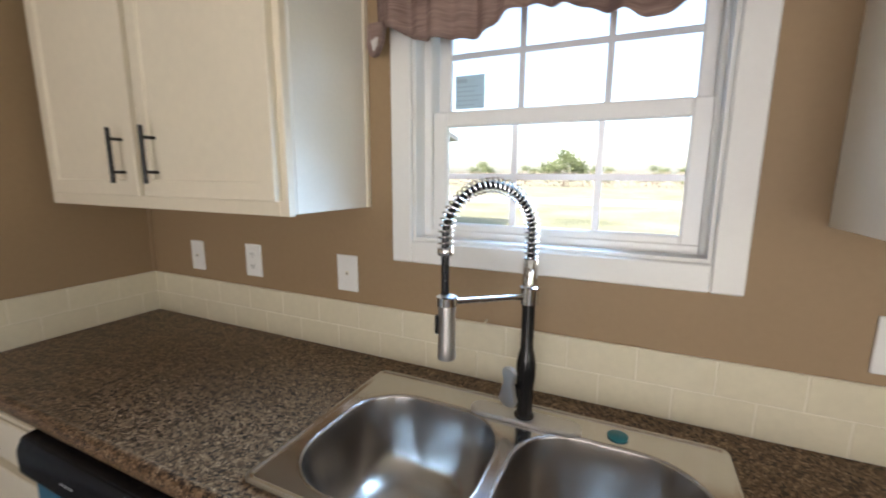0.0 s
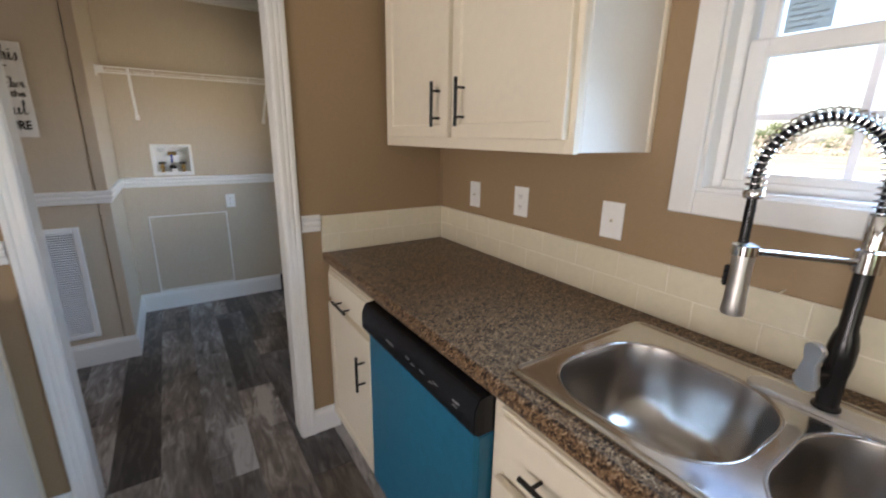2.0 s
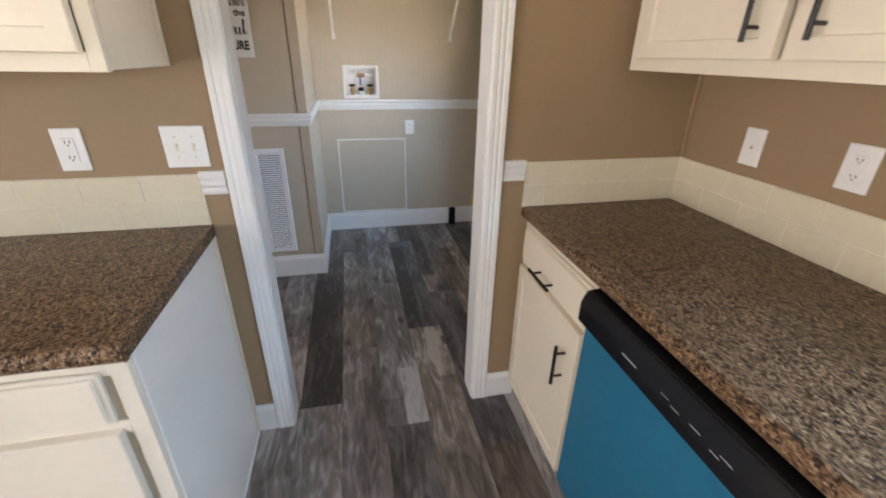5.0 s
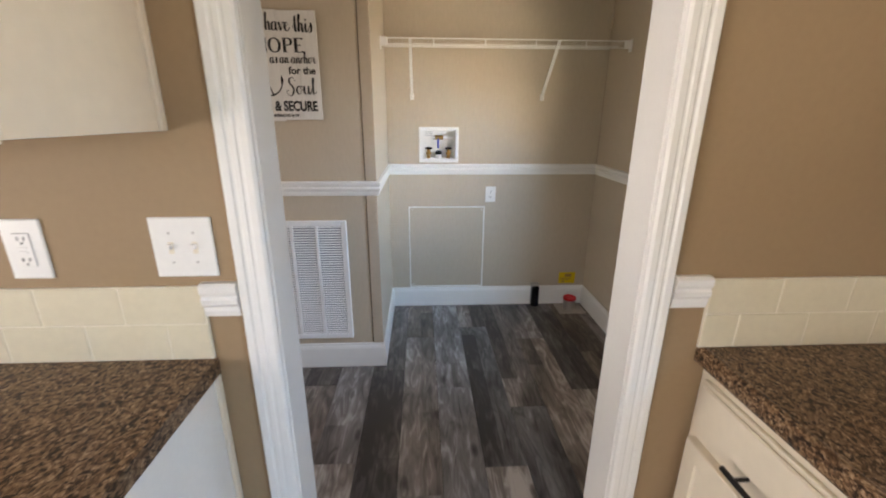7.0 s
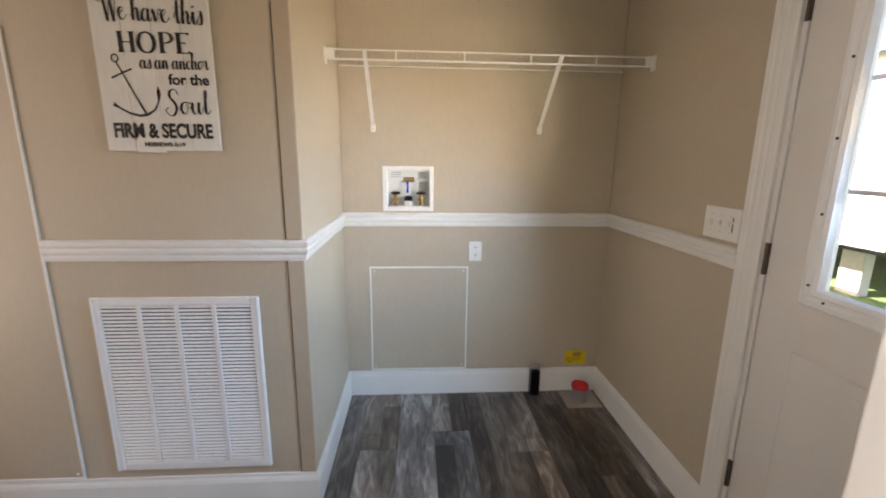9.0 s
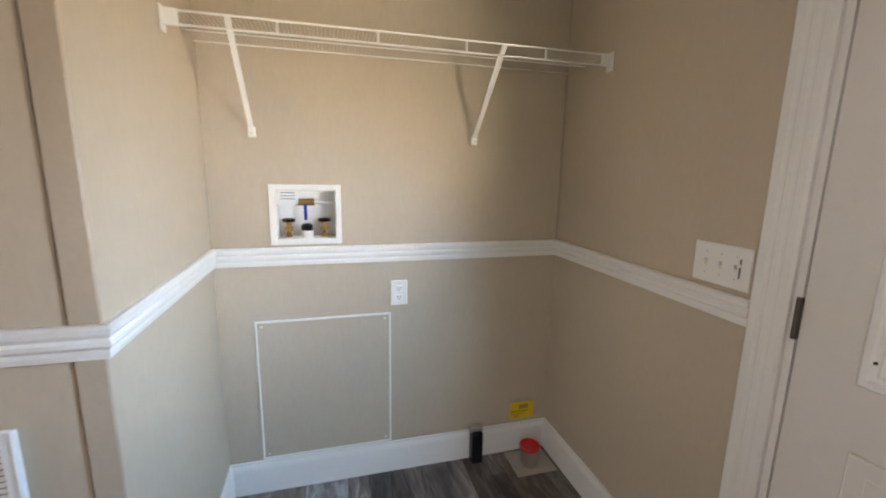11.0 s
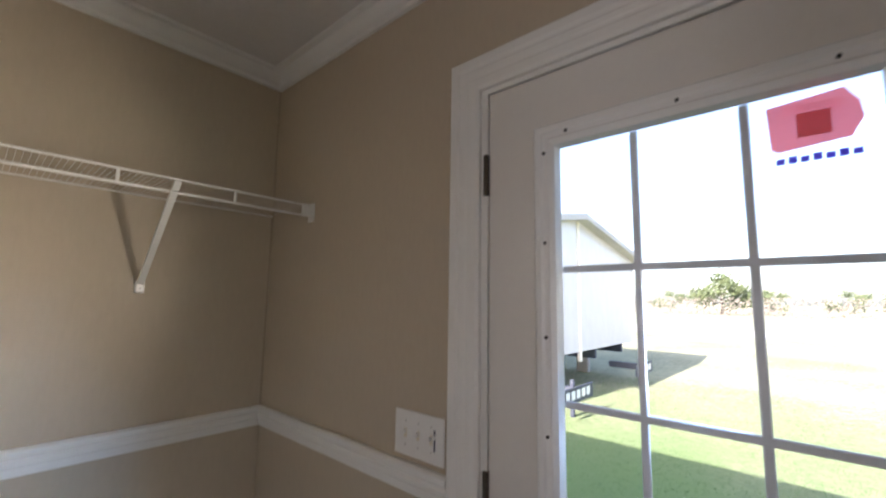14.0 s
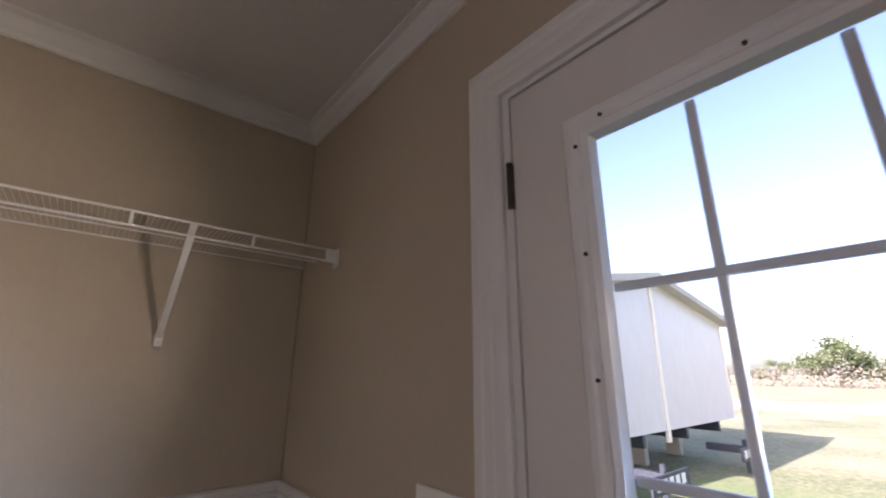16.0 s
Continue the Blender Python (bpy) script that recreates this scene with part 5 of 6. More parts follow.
for z in (1.46, 1.78):
    part("batten", fbox(bm_new(), FB, S0 + 0.03, S1 - 0.03, z - 0.015, z + 0.015, 0, 0.006), SIGNWHITE, sg)
WX = XBUMP + 0.0168


def sign_m(y, z, turn=0.0):
    return Matrix(((0, 0, 1, WX), (1, 0, 0, y), (0, 1, 0, z), (0, 0, 0, 1))) @ Matrix.Rotation(radians(turn), 4, "Z")


LETTER = material("black_sign_paint", (0.012, 0.012, 0.012), 0.6)
text_mesh("for the", 0.045, LETTER, sg, sign_m(-1.815, 1.597), bold=0.001, wide=1.0)
text_mesh("FIRM & SECURE", 0.062, LETTER, sg, sign_m(-1.912, 1.433), bold=0.0022, wide=0.74)
text_mesh("HEBREWS 6:19", 0.02, LETTER, sg, sign_m(-1.912, 1.404), bold=0.0003)
bm = bm_new()
toW = lambda u, v, w: Vector((WX + w * 0.5, u, v))
GLYPH = {}


def glyph(letter, wide, *strokes):
    """A brush letter on an x-height of 1: its advance and the points of its strokes, x and y in turn."""
    GLYPH[letter] = (wide, [list(zip(q[::2], q[1::2])) for q in strokes])


def curve_through(pts, n=5):
    """A smooth line through the points of one stroke."""
    if len(pts) < 3:
        return pts
    p = [pts[0]] + pts + [pts[-1]]
    out = []
    for q in range(1, len(p) - 2):
        for c in range(n):
            t = c / n
            out.append(tuple(0.5 * (2 * p[q][i] + (p[q + 1][i] - p[q - 1][i]) * t + (2 * p[q - 1][i] - 5 * p[q][i] + 4 * p[q + 1][i] - p[q + 2][i]) * t * t
                                    + (3 * p[q][i] - p[q - 1][i] - 3 * p[q + 1][i] + p[q + 2][i]) * t ** 3) for i in (0, 1)))
    return out + [pts[-1]]


glyph("e", 0.78, (0, 0.45, 0.35, 0.6, 0.55, 0.85, 0.4, 1.0, 0.15, 0.8, 0.1, 0.4, 0.3, 0.02, 0.6, 0.1, 0.85, 0.45))
glyph("h", 0.95, (0, 0.3, 0.35, 1.3, 0.45, 1.9, 0.3, 1.95, 0.22, 1.2, 0.2, 0), (0.2, 0.2, 0.4, 0.9, 0.6, 1.0, 0.68, 0.7, 0.66, 0.15, 0.8, 0, 1.0, 0.35))
glyph("a", 1.0, (0.7, 0.85, 0.45, 1.0, 0.15, 0.7, 0.12, 0.2, 0.35, 0, 0.6, 0.35, 0.72, 1.0), (0.72, 1.0, 0.68, 0.2, 0.85, 0, 1.05, 0.35))
glyph("v", 0.85, (0, 0.7, 0.15, 1.0, 0.25, 0.6, 0.38, 0, 0.6, 0.5, 0.7, 1.0, 0.95, 0.9))
glyph("t", 0.7, (0, 0.4, 0.35, 1.2, 0.42, 1.8), (0.42, 1.8, 0.36, 0.3, 0.5, 0, 0.75, 0.35), (0.12, 1.25, 0.72, 1.32))
glyph("i", 0.55, (0, 0.4, 0.25, 1.0), (0.25, 1.0, 0.24, 0.2, 0.4, 0, 0.6, 0.35), (0.27, 1.48, 0.3, 1.33))
glyph("s", 0.62, (0, 0.2, 0.35, 0.75, 0.42, 1.1, 0.52, 0.6, 0.45, 0.1, 0.2, 0, 0.08, 0.18))
glyph("n", 0.95, (0, 0.4, 0.2, 1.0), (0.2, 1.0, 0.2, 0), (0.2, 0.2, 0.4, 0.9, 0.6, 1.0, 0.66, 0.6, 0.66, 0.1, 0.8, 0, 1, 0.35))
glyph("c", 0.68, (0.6, 0.8, 0.4, 1.0, 0.15, 0.7, 0.15, 0.25, 0.38, 0, 0.7, 0.35))
glyph("o", 0.8, (0.5, 1.0, 0.2, 0.85, 0.1, 0.4, 0.3, 0, 0.55, 0.2, 0.6, 0.7, 0.45, 1.0, 0.85, 0.9))
glyph("r", 0.75, (0, 0.4, 0.2, 1.05, 0.45, 0.95, 0.42, 0.3, 0.55, 0, 0.8, 0.35))
glyph("u", 0.97, (0, 0.4, 0.2, 1.0, 0.18, 0.3, 0.35, 0, 0.6, 0.35, 0.7, 1.0), (0.7, 1.0, 0.67, 0.2, 0.82, 0, 1.0, 0.35))
glyph("l", 0.6, (0, 0.3, 0.35, 1.3, 0.42, 1.9, 0.28, 1.9, 0.25, 0.3, 0.4, 0, 0.65, 0.35))
glyph("W", 1.6, (0.1, 1.3, -0.2, 1.35, -0.25, 1.75, 0.1, 1.95, 0.35, 1.5, 0.5, 0.6, 0.62, -0.2), (0.62, -0.2, 0.8, 0.8, 1.0, 1.8), (1.0, 1.8, 1.08, 0.8, 1.2, -0.2), (1.2, -0.2, 1.4, 0.9, 1.5, 1.9, 1.3, 2.15, 1.2, 1.85))
glyph("S", 1.0, (0.95, 1.6, 0.75, 2.05, 0.35, 1.9, 0.3, 1.4, 0.6, 1.0, 0.75, 0.45, 0.5, -0.15, 0.1, -0.1, -0.1, 0.3, 0.15, 0.5))
glyph("H", 1.05, (0.18, 0, 0.18, 1), (0.8, 0, 0.8, 1), (0.18, 0.5, 0.8, 0.5), (0.02, 0.02, 0.34, 0.02), (0.02, 0.98, 0.34, 0.98), (0.64, 0.02, 0.96, 0.02), (0.64, 0.98, 0.96, 0.98))
glyph("O", 1.1, (0.5, 1.0, 0.2, 0.86, 0.08, 0.5, 0.2, 0.14, 0.5, 0.0, 0.8, 0.14, 0.92, 0.5, 0.8, 0.86, 0.5, 1.0))
glyph("P", 0.9, (0.2, 0, 0.2, 1), (0.04, 0.02, 0.4, 0.02), (0.04, 0.98, 0.5, 0.98, 0.72, 0.86, 0.74, 0.64, 0.5, 0.5, 0.2, 0.5))
glyph("E", 0.85, (0.2, 0, 0.2, 1), (0.04, 0.02, 0.74, 0.02), (0.04, 0.98, 0.72, 0.98), (0.2, 0.51, 0.54, 0.51), (0.7, 0.02, 0.78, 0.08), (0.68, 0.98, 0.76, 0.92), (0.52, 0.5, 0.56, 0.52))


def lettered(words, u0, u1, v, xh, drop=0.0, thin=0.07, thick=0.24, both=False):
    """Brush lettering from u0 to u1 on a baseline v that sinks by drop; downstrokes press broader."""
    total = sum(GLYPH[c][0] if c != " " else 0.45 for c in words)
    k = (u1 - u0) / total
    x, m = 0.0, bm_new()
    for c in words:
        if c == " ":
            x += 0.45
            continue
        for st in GLYPH[c][1]:
            line = curve_through(st)
            pts = []
            for q, (px, py) in enumerate(line):
                ax, ay = line[max(q - 1, 0)]
                bx, by = line[min(q + 1, len(line) - 1)]
                d = (by - ay) / max(math.hypot(bx - ax, by - ay), 1e-6)
                press = abs(d) if both else max(-d, 0.0)
                uu = u0 + (x + px) * k
                pts.append((uu, v + py * xh - drop * (uu - u0) / (u1 - u0), xh * (thin + (thick - thin) * press ** 1.5)))
            ribbon(m, pts, xh * thin, toW)
        x += GLYPH[c][0]
    return part("lettering", m, LETTER, sg)


lettered("We have this", S0 + 0.036, S1 - 0.018, 1.786, 0.036, 0.012)
lettered("HOPE", S0 + 0.072, S0 + 0.295, 1.69, 0.06, 0.0, 0.06, 0.22, True)
lettered("as an anchor", S0 + 0.132, S1 - 0.014, 1.643, 0.025, 0.0)
lettered("Soul", S0 + 0.2, S1 - 0.022, 1.508, 0.036, 0.0)
ribbon(bm, [(-2.033 + 0.01 * math.cos(a * 0.5236), 1.672 + 0.012 * math.sin(a * 0.5236)) for a in range(13)], 0.004, toW)
ribbon(bm, [(-2.03, 1.66, 0.004), (-1.958, 1.505, 0.007)], 0.005, toW)
ribbon(bm, [(-2.05, 1.613), (-1.985, 1.642)], 0.005, toW)
ribbon(bm, [(-2.055, 1.535, 0.014), (-2.04, 1.525, 0.006), (-2.01, 1.508, 0.006), (-1.98, 1.5, 0.008), (-1.955, 1.503, 0.008), (-1.93, 1.518, 0.006), (-1.915, 1.545, 0.005), (-1.912, 1.57, 0.013), (-1.914, 1.592, 0.001)], 0.006, toW)
part("anchor_drawing", bm, LETTER, sg, "painted black anchor")

# small laundry things
bm = fbox(bm_new(), LB, -0.418, -0.363, 0.0, 0.165, 0.014, 0.07, 0.008)
rc = thing("dryer_receptacle", "black dryer power receptacle on the baseboard", "outlet", (XB, -0.39, 0.0))
part("housing", bm, BLACK_PLASTIC, rc)
part("clamp_plate", fbox(bm_new(), LB, -0.42, -0.361, 0.158, 0.18, 0.006, 0.05, 0.002), NICKEL, rc)
yt = thing("warning_tag", "yellow warning tag with dark print on the wall", "tag", (XB, -0.134, 0.165))
part("paper", fbox(bm_new(), LB, -0.198, -0.07, 0.168, 0.258, 0.0, 0.0015), YELLOW, yt)
for a, b, c, d in ((-0.15, -0.1, 0.22, 0.245), (-0.19, -0.1, 0.205, 0.211), (-0.19, -0.12, 0.192, 0.197), (-0.178, -0.15, 0.178, 0.186)):
    part("print_mark", fbox(bm_new(), LB, a, b, c, d, 0.0015, 0.002), BRASS, yt)
solo("floor_patch", box(bm_new(), -2.14, -1.965, -0.235, -0.03, 0.0005, 0.004, 0.001), material("bare_board", (0.42, 0.39, 0.35), 0.7, var=0.15), "pale bare square around the floor pipe", "floor plate", (-2.05, -0.13, 0.0005))
cn = thing("capped_pipe", "short metal floor pipe with a red cap", "pipe", (-2.045, -0.141, 0.004))
part("pipe", lathe(bm_new(), [(0.044, 0.004), (0.044, 0.088)], (-2.045, -0.141, 0), 20), NICKEL, cn, smooth=40)
part("cap", lathe(bm_new(), [(0.045, 0.084), (0.048, 0.086), (0.049, 0.1), (0.046, 0.104), (0.042, 0.092), (0.0, 0.09)], (-2.045, -0.141, 0), 24), RED, cn, "red plastic cap", smooth=40)

# ---- outside door ----
door = structure("door_1", bm_new(), DOORPAINT, "closed white outside door with a nine-pane window", "door")
DX0, DX1, DZ0, DZ1, DYF = -1.08, -0.238, 0.012, 2.015, 0.004
LX0, LX1, LZ0, LZ1 = -0.94, -0.378, 0.996, 1.878
bm = bm_new()
for b in ((DX0, LX0 + 0.02, DZ0, DZ1), (LX1 - 0.02, DX1, DZ0, DZ1), (LX0 + 0.02, LX1 - 0.02, DZ0, LZ0 + 0.02), (LX0 + 0.02, LX1 - 0.02, LZ1 - 0.02, DZ1)):
    box(bm, b[0], b[1], DYF, DYF + 0.044, b[2], b[3])
dl = part("door_leaf", bm, DOORPAINT, door)
for a, b in ((-0.945, -0.7), (-0.63, -0.385)):
    bm = bm_new()
    for inset, w in ((0, 0.006), (0.02, 0.003), (0.034, 0.007)):
        fbox(bm, ("y", DYF, -1), a + inset, b - inset, 0.22 + inset, 0.835 - inset, 0 if inset == 0 else 0.001, w, 0.004)
    part("moulded_panel", bm, DOORPAINT, dl)
LITE = [(0, 0), (0.006, 0), (0.011, 0.004), (0.012, 0.012), (0.008, 0.016), (0.008, 0.022), (0.011, 0.026), (0.006, 0.034), (-0.012, 0.038), (-0.012, 0)]
LITE = [(a, b * 0.054 / 0.038) for a, b in LITE]
GO = 0.016
for p0, p1, u in (((LX0 - GO, LZ0 - GO), (LX0 - GO, LZ1 + GO), (1, 0, 0)), ((LX1 + GO, LZ0 - GO), (LX1 + GO, LZ1 + GO), (-1, 0, 0)), ((LX0 - GO, LZ1 + GO), (LX1 + GO, LZ1 + GO), (0, 0, -1)), ((LX0 - GO, LZ0 - GO), (LX1 + GO, LZ0 - GO), (0, 0, 1))):
    part("glazing_frame", mould(bm_new(), LITE, (p0[0], DYF, p0[1]), (p1[0], DYF, p1[1]), (0, -1, 0), u, -1, -1, 1), VINYL, dl)
for x in (LX0 + 0.01, LX1 - 0.01):
    for k in range(5):
        part("screw", lathe(bm_new(), [(0.0035, -0.0125), (0.0035, -0.009)], (x, DYF, LZ0 + 0.045 + k * 0.197), 8, "y"), INK, dl)
for z in (LZ0 + 0.009, LZ1 - 0.009):
    for k in range(3):
        part("screw", lathe(bm_new(), [(0.0035, -0.0125), (0.0035, -0.009)], (LX0 + 0.061 + k * 0.21, DYF, z), 8, "y"), INK, dl)
gp = part("pane", box(bm_new(), LX0 + 0.028, LX1 - 0.028, 0.02, 0.023, LZ0 + 0.028, LZ1 - 0.028), GLASS, dl)
gp.visible_shadow = False
# grey-blue base colour paints in how the bars darken against the light
DOOR_GRILLE = material("backlit_grille_bar", (0.5, 0.53, 0.57), 0.4, var=0.03)
for x in (-0.755, -0.578):
    part("grille_bar", box(bm_new(), x - 0.007, x + 0.007, 0.026, 0.034, LZ0 + 0.034, LZ1 - 0.034, 0.002), DOOR_GRILLE, dl)
for z in (1.3, 1.577):
    part("grille_bar", box(bm_new(), LX0 + 0.034, LX1 - 0.034, 0.0255, 0.0345, z - 0.007, z + 0.007, 0.002), DOOR_GRILLE, dl)
for z in (1.76, 1.03, 0.26):
    hg = part("hinge", box(bm_new(), DX0 - 0.012, DX0 + 0.0, -0.002, 0.02, z, z + 0.1, 0.001), BRONZE, dl, "dark bronze hinge")
    part("knuckle", tube(bm_new(), (DX0 - 0.005, -0.004, z), (DX0 - 0.005, -0.004, z + 0.1), 0.0065, 12), BRONZE, hg, smooth=40)
part("door_knob", lathe(bm_new(), [(0.03, -0.002), (0.03, -0.008), (0.012, -0.012), (0.011, -0.035), (0.026, -0.045), (0.028, -0.058), (0.018, -0.066), (0.0, -0.067)], (-0.3, DYF, 0.93), 20, "y"), NICKEL, dl, "brushed nickel knob", smooth=40)
# frame and threshold
bm = bm_new()
box(bm, EX0 - 0.001, DX0 - 0.003, -0.0005, 0.15, 0, EZ); box(bm, DX1 + 0.003, EX1 + 0.001, -0.0005, 0.15, 0, EZ); box(bm, DX0 - 0.003, DX1 + 0.003, -0.0005, 0.15, DZ1 + 0.004, EZ)
box(bm, DX0 - 0.003, DX0 + 0.012, 0.05, 0.075, 0.012, DZ1 + 0.004); box(bm, DX1 - 0.012, DX1 + 0.003, 0.05, 0.075, 0.012, DZ1 + 0.004); box(bm, DX0 + 0.012, DX1 - 0.012, 0.05, 0.075, DZ1 - 0.012, DZ1 + 0.004)
part("door_frame", bm, TRIM, door)
part("threshold", box(bm_new(), DX0 - 0.003, DX1 + 0.003, -0.01, 0.15, 0.0, 0.011, 0.002), NICKEL, door)
STK = sheer("pink_red_sticker", (0.96, 0.48, 0.5), 0.8)
ds = thing("door_sticker", "pink-red sticker with unreadable dark print on the glass", "sticker", (-0.495, 0.0195, 1.735))
bm = bm_new()
pts = [(-0.548, 1.823), (-0.455, 1.832), (-0.44, 1.808), (-0.437, 1.782), (-0.452, 1.755), (-0.536, 1.747), (-0.545, 1.752)]
fr, bk = [bm.verts.new((x, 0.0188, z)) for x, z in pts], [bm.verts.new((x, 0.0194, z)) for x, z in pts]
for i in range(len(pts)):
    bm.faces.new((fr[i], fr[i - 1], bk[i - 1], bk[i]))
bm.faces.new(fr); bm.faces.new(bk[::-1])
bmesh.ops.recalc_face_normals(bm, faces=bm.faces[:])
sp = part("paper", bm, STK, ds)
for k in range(3):
    part("print_line", box(bm_new(), -0.53, -0.458, 0.0185, 0.0189, 1.815 - k * 0.006, 1.8165 - k * 0.006), STK, sp)
part("print_block", box(bm_new(), -0.512, -0.472, 0.0182, 0.0187, 1.766, 1.804), sheer("brown_print", (0.8, 0.5, 0.5), 0.85), sp)
VIOLET = sheer("violet_print", (0.25, 0.2, 0.62), 0.7)
for k in range(7):
    part("print_mark", box(bm_new(), -0.54 + k * 0.0145, -0.529 + k * 0.0145, 0.0188, 0.0194, 1.727, 1.737 + 0.002 * (k % 2)), VIOLET, ds)

# ---- outside ----
GZ = -0.85
bm = bm_new()
box(bm, -2000, 2000, -2000, 3000, GZ - 0.5, GZ)
structure("ground", bm, GRASS_GROUND, "mown lawn and dry field reaching the horizon", "ground")
GRAVEL = material("pale_gravel_road", (0.5, 0.46, 0.4), 0.9, var=0.12, scales=(0.5, 12), bump=0.4, bump_scale=30)
structure("road", box(bm_new(), -400, 400, 37, 47, GZ, GZ + 0.02), GRAVEL, "pale gravel road across the field", "road")
WRAP = material("white_plastic_wrap", (0.64, 0.61, 0.61), 0.35, var=0.06, scales=(0.5, 5), bump=0.5, bump_scale=2.5, stretch=(1, 1, 0.4))
ROOFM = material("pale_shingle", (0.5, 0.48, 0.46), 0.9, var=0.2, scales=(1, 20))
FRAMEM = material("steel_frame", (0.05, 0.055, 0.07), 0.6, var=0.2)
nb = thing("mobile_home", "white plastic-wrapped mobile home on its transport frame", "house", (-10.0, 10.0, GZ))
HX, HX0, HY0, HYM, HY1, HZ0, HZE, HZP = -5.15, -19.0, 5.4, 10.0, 14.6, 0.2, 2.95, 3.72
for a, b, za, zb in ((HY0, HYM - 0.03, HZE, HZP), (HYM + 0.03, HY1, HZP, HZE)):
    bm = bm_new()
    f0 = [bm.verts.new((HX, y, z)) for y, z in ((a, HZ0), (b, HZ0), (b, zb), (a, za))]
    f1 = [bm.verts.new((HX0, v.co.y, v.co.z)) for v in f0]
    bridge(bm, f0, f1); bm.faces.new(f0); bm.faces.new(f1[::-1])
    bmesh.ops.recalc_face_normals(bm, faces=bm.faces[:])
    part("wall", bm, WRAP, nb, "wall under white plastic wrap")
for a, b, za, zb in ((HY0 - 0.35, HYM, HZE - 0.06, HZP), (HYM, HY1 + 0.35, HZP, HZE - 0.06)):
    bm = bm_new()
    f0 = [bm.verts.new((HX + 0.3, y, z)) for y, z in ((a, za), (b, zb), (b, zb + 0.16), (a, za + 0.16))]
    f1 = [bm.verts.new((HX0 - 0.3, v.co.y, v.co.z)) for v in f0]
    bridge(bm, f0, f1); bm.faces.new(f0); bm.faces.new(f1[::-1])
    bmesh.ops.recalc_face_normals(bm, faces=bm.faces[:])
    part("roof", bm, ROOFM, nb)
part("seam_post", box(bm_new(), HX - 0.05, HX + 0.04, HYM - 0.06, HYM + 0.06, HZ0 - 0.25, HZP - 0.05, 0.01), SIDING, nb)
part("corner_strip", box(bm_new(), HX - 0.05, HX + 0.03, HY1 - 0.08, HY1 + 0.03, HZ0, HZE, 0.01), SIDING, nb)
for y in (6.6, 8.9, 11.2, 13.4):
    part("frame_beam", box(bm_new(), HX0, HX - 0.05, y - 0.06, y + 0.06, HZ0 - 0.28, HZ0 - 0.005), FRAMEM, nb)
for y in (7.7, 12.3):
    for x in (-11.0, -12.0, -13.0):
        for dy in (-1.1, 1.1):
            w = part("wheel", lathe(bm_new(), [(0.2, -0.09), (0.34, -0.1), (0.36, -0.05), (0.36, 0.05), (0.34, 0.1), (0.2, 0.09)], (x, y + dy, GZ + 0.36), 24, "y"), BLACK_PLASTIC, nb, smooth=40)
for y in (6.6, 8.9, 11.2, 13.4):
    for x in (-6.5, -9.5, -15.0):
        part("pier", box(bm_new(), x - 0.2, x + 0.2, y - 0.1, y + 0.1, GZ, HZ0 - 0.282, 0.01), GRAVEL, nb)
for y in (7.7, 12.3):
    h = part("tow_hitch", box(bm_new(), HX - 0.06, HX + 0.9, y - 0.08, y + 0.08, HZ0 - 0.62, HZ0 - 0.45, 0.01), FRAMEM, nb)
    part("jack", tube(bm_new(), (HX + 0.8, y, GZ), (HX + 0.8, y, HZ0 - 0.3), 0.05), FRAMEM, h)
    bd = part("sign_board", box(bm_new(), HX + 0.9, HX + 0.94, y - 0.75, y + 0.75, HZ0 - 0.72, HZ0 - 0.42, 0.005), FRAMEM, h, "dark board with unreadable pale letters")
    for k in range(5):
        part("print_block", box(bm_new(), HX + 0.94, HX + 0.945, y - 0.6 + k * 0.25, y - 0.43 + k * 0.25, HZ0 - 0.65, HZ0 - 0.48), PLASTIC, bd)

LEAFM = material("tree_leaves", (0.05, 0.085, 0.03), 0.8, var=0.4, scales=(0.3, 2), tint=(0.13, 0.15, 0.06))
BARKM = material("bark", (0.12, 0.09, 0.065), 0.9, var=0.3)


def tree(x, y, h, seed, spread=0.55):
    rnd = random.Random(seed)
    t = thing("tree", "broad green field tree with an uneven crown", "tree", (x, y, GZ), "field trees")
    bm = tube(bm_new(), (x, y, GZ), (x, y, GZ + h * 0.6), h * 0.035, 8, h * 0.012)
    tips = []
    for k in range(7):
        a, z = k * 0.9 + rnd.random(), h * (0.08 + 0.06 * k)
        p1 = Vector((x + math.cos(a) * h * spread * 0.6 * rnd.uniform(0.6, 1), y + math.sin(a) * h * spread * 0.6, GZ + z + h * rnd.uniform(0.12, 0.28)))
        tube(bm, (x, y, GZ + z), p1, h * 0.014, 6, h * 0.004); tips.append(p1)
    tips.append(Vector((x, y, GZ + h * 0.8)))
    part("trunk", bm, BARKM, t)
    verts, faces = [], []
    for k in range(2600):
        c = rnd.choice(tips)
        p = c + Vector((rnd.gauss(0, 1), rnd.gauss(0, 1), rnd.gauss(0, 0.7))) * h * 0.12
        s = h * rnd.uniform(0.016, 0.04)
        d1 = Vector((rnd.gauss(0, 1), rnd.gauss(0, 1), rnd.gauss(0, 1))).normalized() * s
        d2 = d1.orthogonal().normalized() * s * 0.8
        n = len(verts)
        p = p - Vector((x, y, GZ))
        verts += [p - d1, p + d2, p + d1, p - d2]
        faces.append((n, n + 1, n + 2, n + 3))
    me = bpy.data.meshes.new("crown"); me.from_pydata(verts, [], faces); me.materials.append(LEAFM)
    ob = new("crown", me); ob.parent = t
    return t


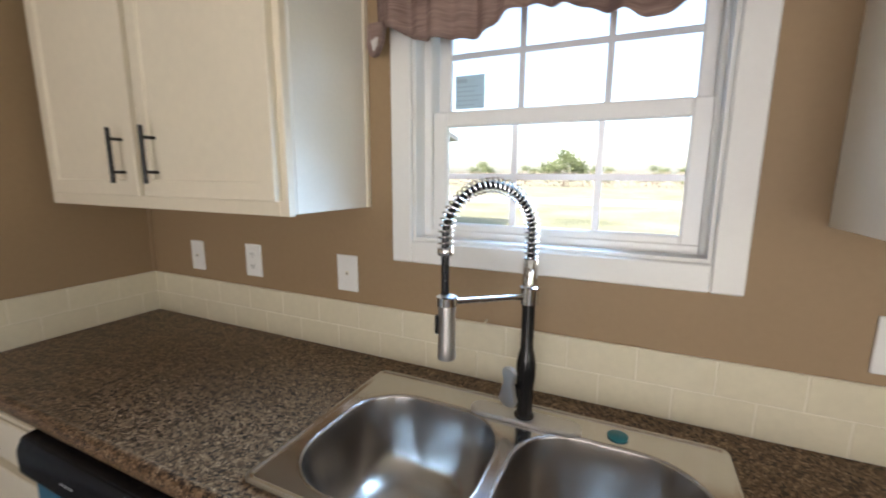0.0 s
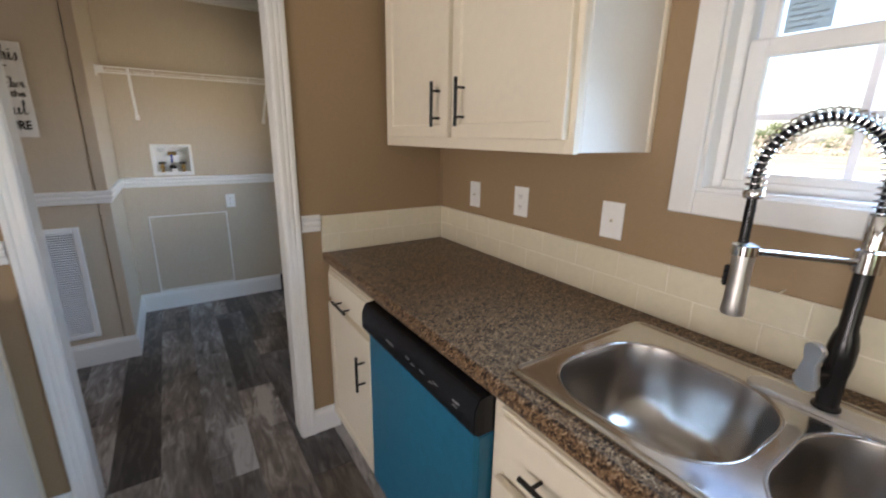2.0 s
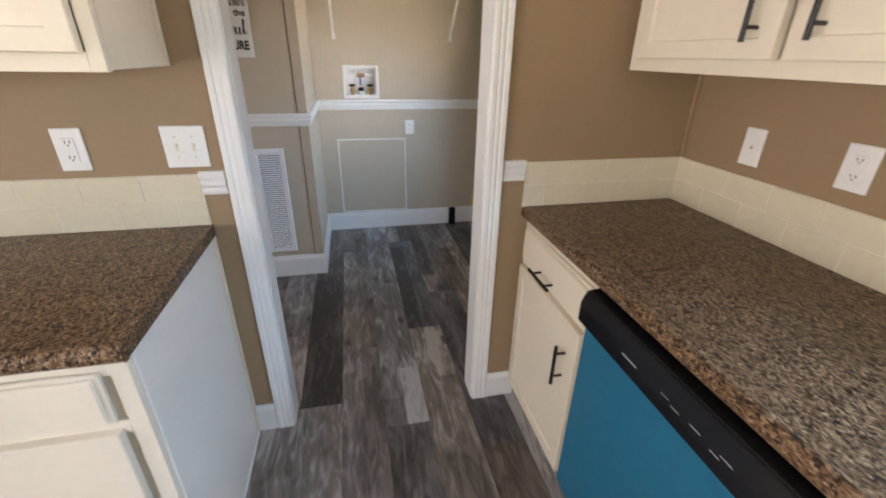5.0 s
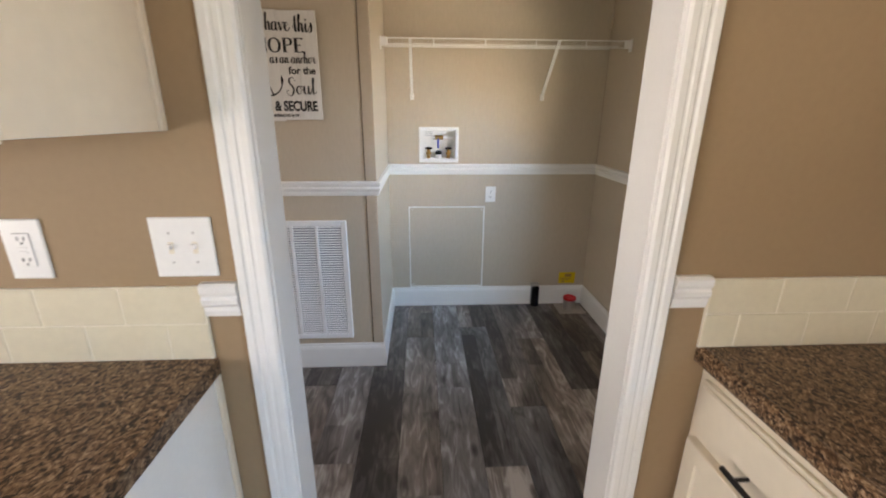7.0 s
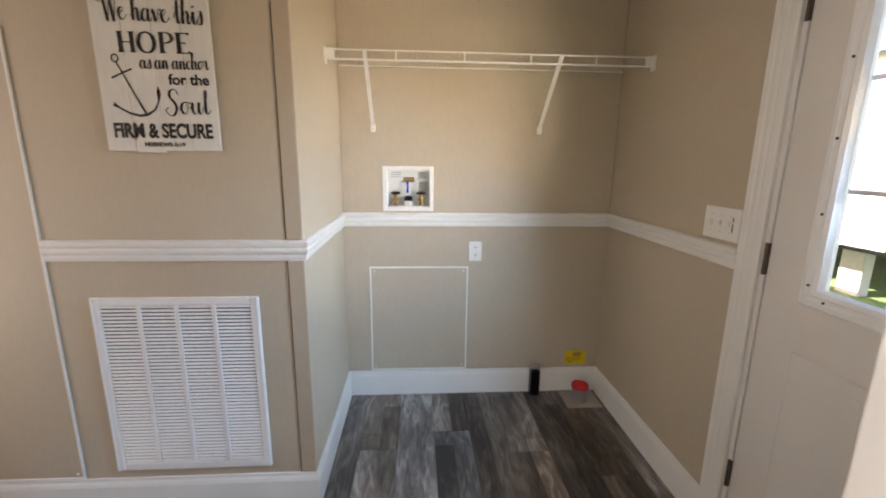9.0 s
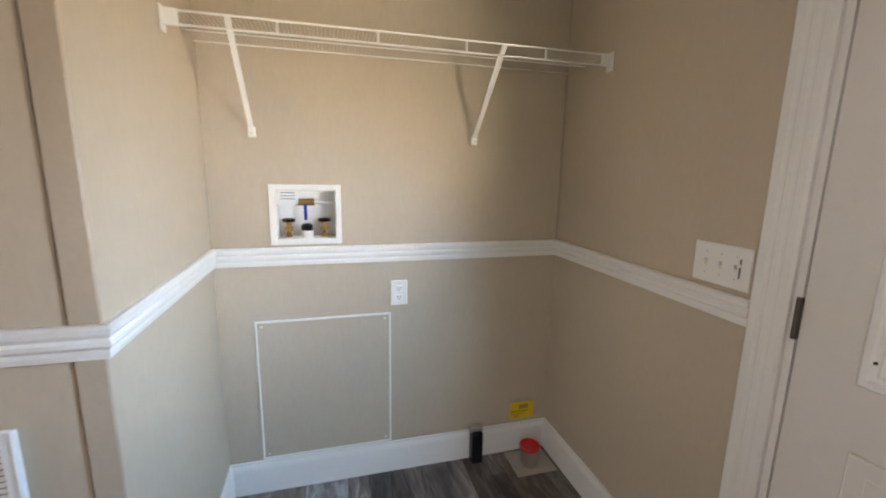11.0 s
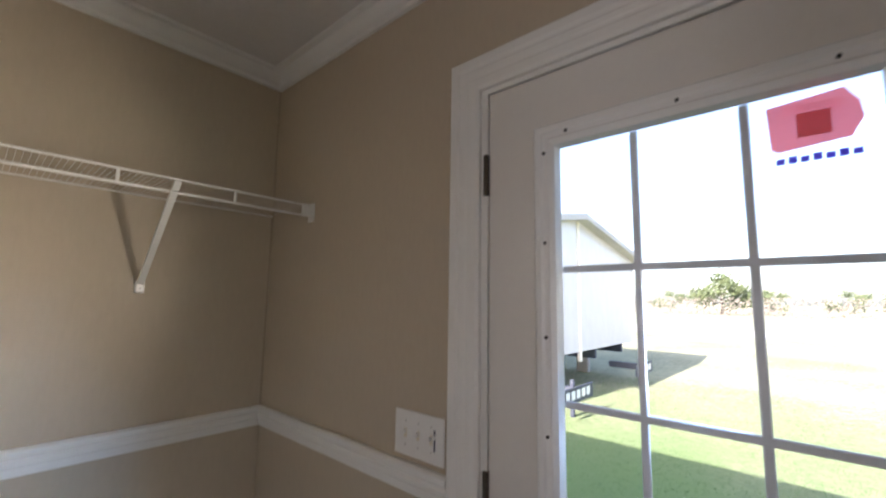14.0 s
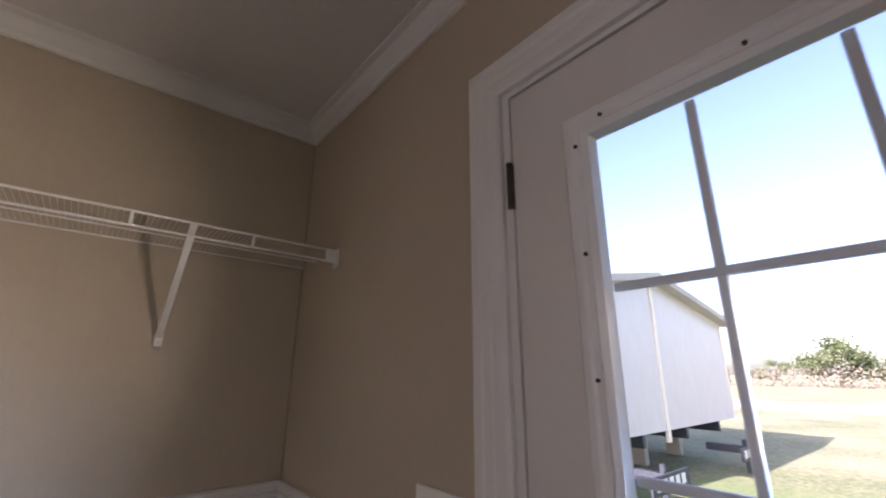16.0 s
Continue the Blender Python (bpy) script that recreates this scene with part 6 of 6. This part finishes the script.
t1 = tree(-15.4, 112, 9.8, 1, 0.95)
t2 = tree(-40, 118, 7.0, 2, 0.8)
t3 = tree(-8, 125, 6.2, 3, 0.9)
for src, x, y, rz in ((t3, 6, 128, 40), (t3, 25, 130, 90), (t2, 45, 125, 130), (t1, 75, 140, 60), (t2, -75, 130, 200), (t3, -57, 120, 20), (t3, -30, 130, 77), (t2, 16, 135, 160)):
    copy_thing(src, pose(x, y, GZ, 0, 0, rz))
# low brush along the far edge of the field
verts, faces = [], []
rnd = random.Random(5)
for k in range(24000):
    p = Vector((rnd.uniform(-170, 170), 105 + rnd.uniform(-2, 10), GZ + 3.8 * rnd.random() ** 1.2))
    s = rnd.uniform(0.1, 0.24)
    d1 = Vector((rnd.gauss(0, 1), rnd.gauss(0, 1), rnd.gauss(0, 1))).normalized() * s
    d2 = d1.orthogonal().normalized() * s
    n = len(verts)
    verts += [p - d1, p + d2, p + d1, p - d2]; faces.append((n, n + 1, n + 2, n + 3))
BRUSHM = material("dry_brush", (0.22, 0.19, 0.15), 0.95, var=0.08, scales=(0.1, 1), tint=(0.25, 0.22, 0.175))
me = bpy.data.meshes.new("brush_line"); me.from_pydata(verts, [], faces); me.materials.append(BRUSHM)
tagged(new("brush_line", me), "dry brush along the far side of the field", "brush", kind="stuff")
# grass near the house
BLADE = material("grass_blades", (0.09, 0.18, 0.045), 0.95, var=0.2, scales=(0.8, 12), tint=(0.17, 0.25, 0.08))
verts, faces = [], []
for k in range(80000):
    x, y = rnd.uniform(-9, 3), 0.4 + 13 * rnd.random() ** 1.3
    a, hgt, w = rnd.uniform(0, 6.28), rnd.uniform(0.015, 0.045), 0.005
    n = len(verts)
    verts += [(x - w * math.cos(a), y - w * math.sin(a), GZ - 0.005), (x + w * math.cos(a), y + w * math.sin(a), GZ - 0.005), (x + rnd.gauss(0, 0.045), y + rnd.gauss(0, 0.045), GZ + hgt * 0.6)]
    faces.append((n, n + 1, n + 2))
me = bpy.data.meshes.new("grass"); me.from_pydata(verts, [], faces); me.materials.append(BLADE)
tagged(new("grass", me), "short uneven lawn grass in front of the door", "grass", kind="stuff")

# ---- pieces: backsplash tiles ----
def tile_mesh(w, h, face):
    bm = fbox(bm_new(), face, 0, w, 0, h, 0, 0.007, 0.0012)
    return mesh_of("tile", bm, TILE, None)


def tiled(name, face, u0, u1, z0, off_top, off_bottom, label):
    bm = fbox(bm_new(), face, u0, u1, z0, z0 + 0.166, 0.0003, 0.0068)
    back = structure(name, bm, GROUT, label, "backsplash")
    cache = {}
    P, H, J = 0.1625, 0.0815, 0.0028
    f0 = (face[0], 0.0, face[2])
    for row, off in ((0, off_bottom), (1, off_top)):
        k = math.floor((u0 - off) / P)
        while off + k * P < u1 - 0.004:
            a, b = max(off + k * P, u0) + J / 2, min(off + (k + 1) * P, u1) - J / 2
            k += 1
            if b - a < 0.006:
                continue
            w = round(b - a, 4)
            if w not in cache:
                cache[w] = tile_mesh(w, H - J / 2, f0)
            ob = new("tile", cache[w])
            ob.parent = back
            ob.location = on(face, a, z0 + 0.001 + row * (H + J / 2), 0.0012)
    return back


tiled("backsplash_sink", NK, 0.0085, 3.0, 0.9156, 0.075, 0.155, "cream glazed two-course tile backsplash behind the sink")
tiled("backsplash_partition", PK, -0.638, -0.0005, 0.9156, -0.151 - 0.1625 * 4, -0.0705 - 0.1625 * 4, "cream glazed two-course tile backsplash on the partition")
tiled("backsplash_short", PK, -3.0, -1.705, 0.9156, -1.87 - 0.1625 * 8, -1.79 - 0.1625 * 8, "cream glazed two-course tile backsplash above the short counter")

# ---- pieces: floor planks ----
rnd = random.Random(11)
cache = {}


def planks(x0, x1, y0, y1):
    W, LN_ = 0.183, 1.22
    row = math.floor((y0 + 0.82) / W)
    while -0.82 + row * W < y1:
        a, b = max(-0.82 + row * W, y0), min(-0.82 + (row + 1) * W, y1)
        x = x0 - (row * 0.47 % 1) * LN_ - 0.1 * (row % 3)
        while x < x1:
            p, q = max(x, x0), min(x + LN_, x1)
            if q - p > 0.02:
                key = (round(q - p, 3), round(b - a, 3))
                if key not in cache:
                    cache[key] = mesh_of("plank", box(bm_new(), 0, key[0] - 0.0012, 0, key[1] - 0.0012, -0.005, 0.0, 0.0008), PLANK)
                ob = new("plank", cache[key]); ob.parent = FLOOR; ob.location = (p, a, 0)
            x += LN_
        row += 1


planks(XB, 2.6, -3.2, -0.0)
planks(2.6, XE, -4.4, 0)
planks(0, 2.6, -4.4, -3.2)
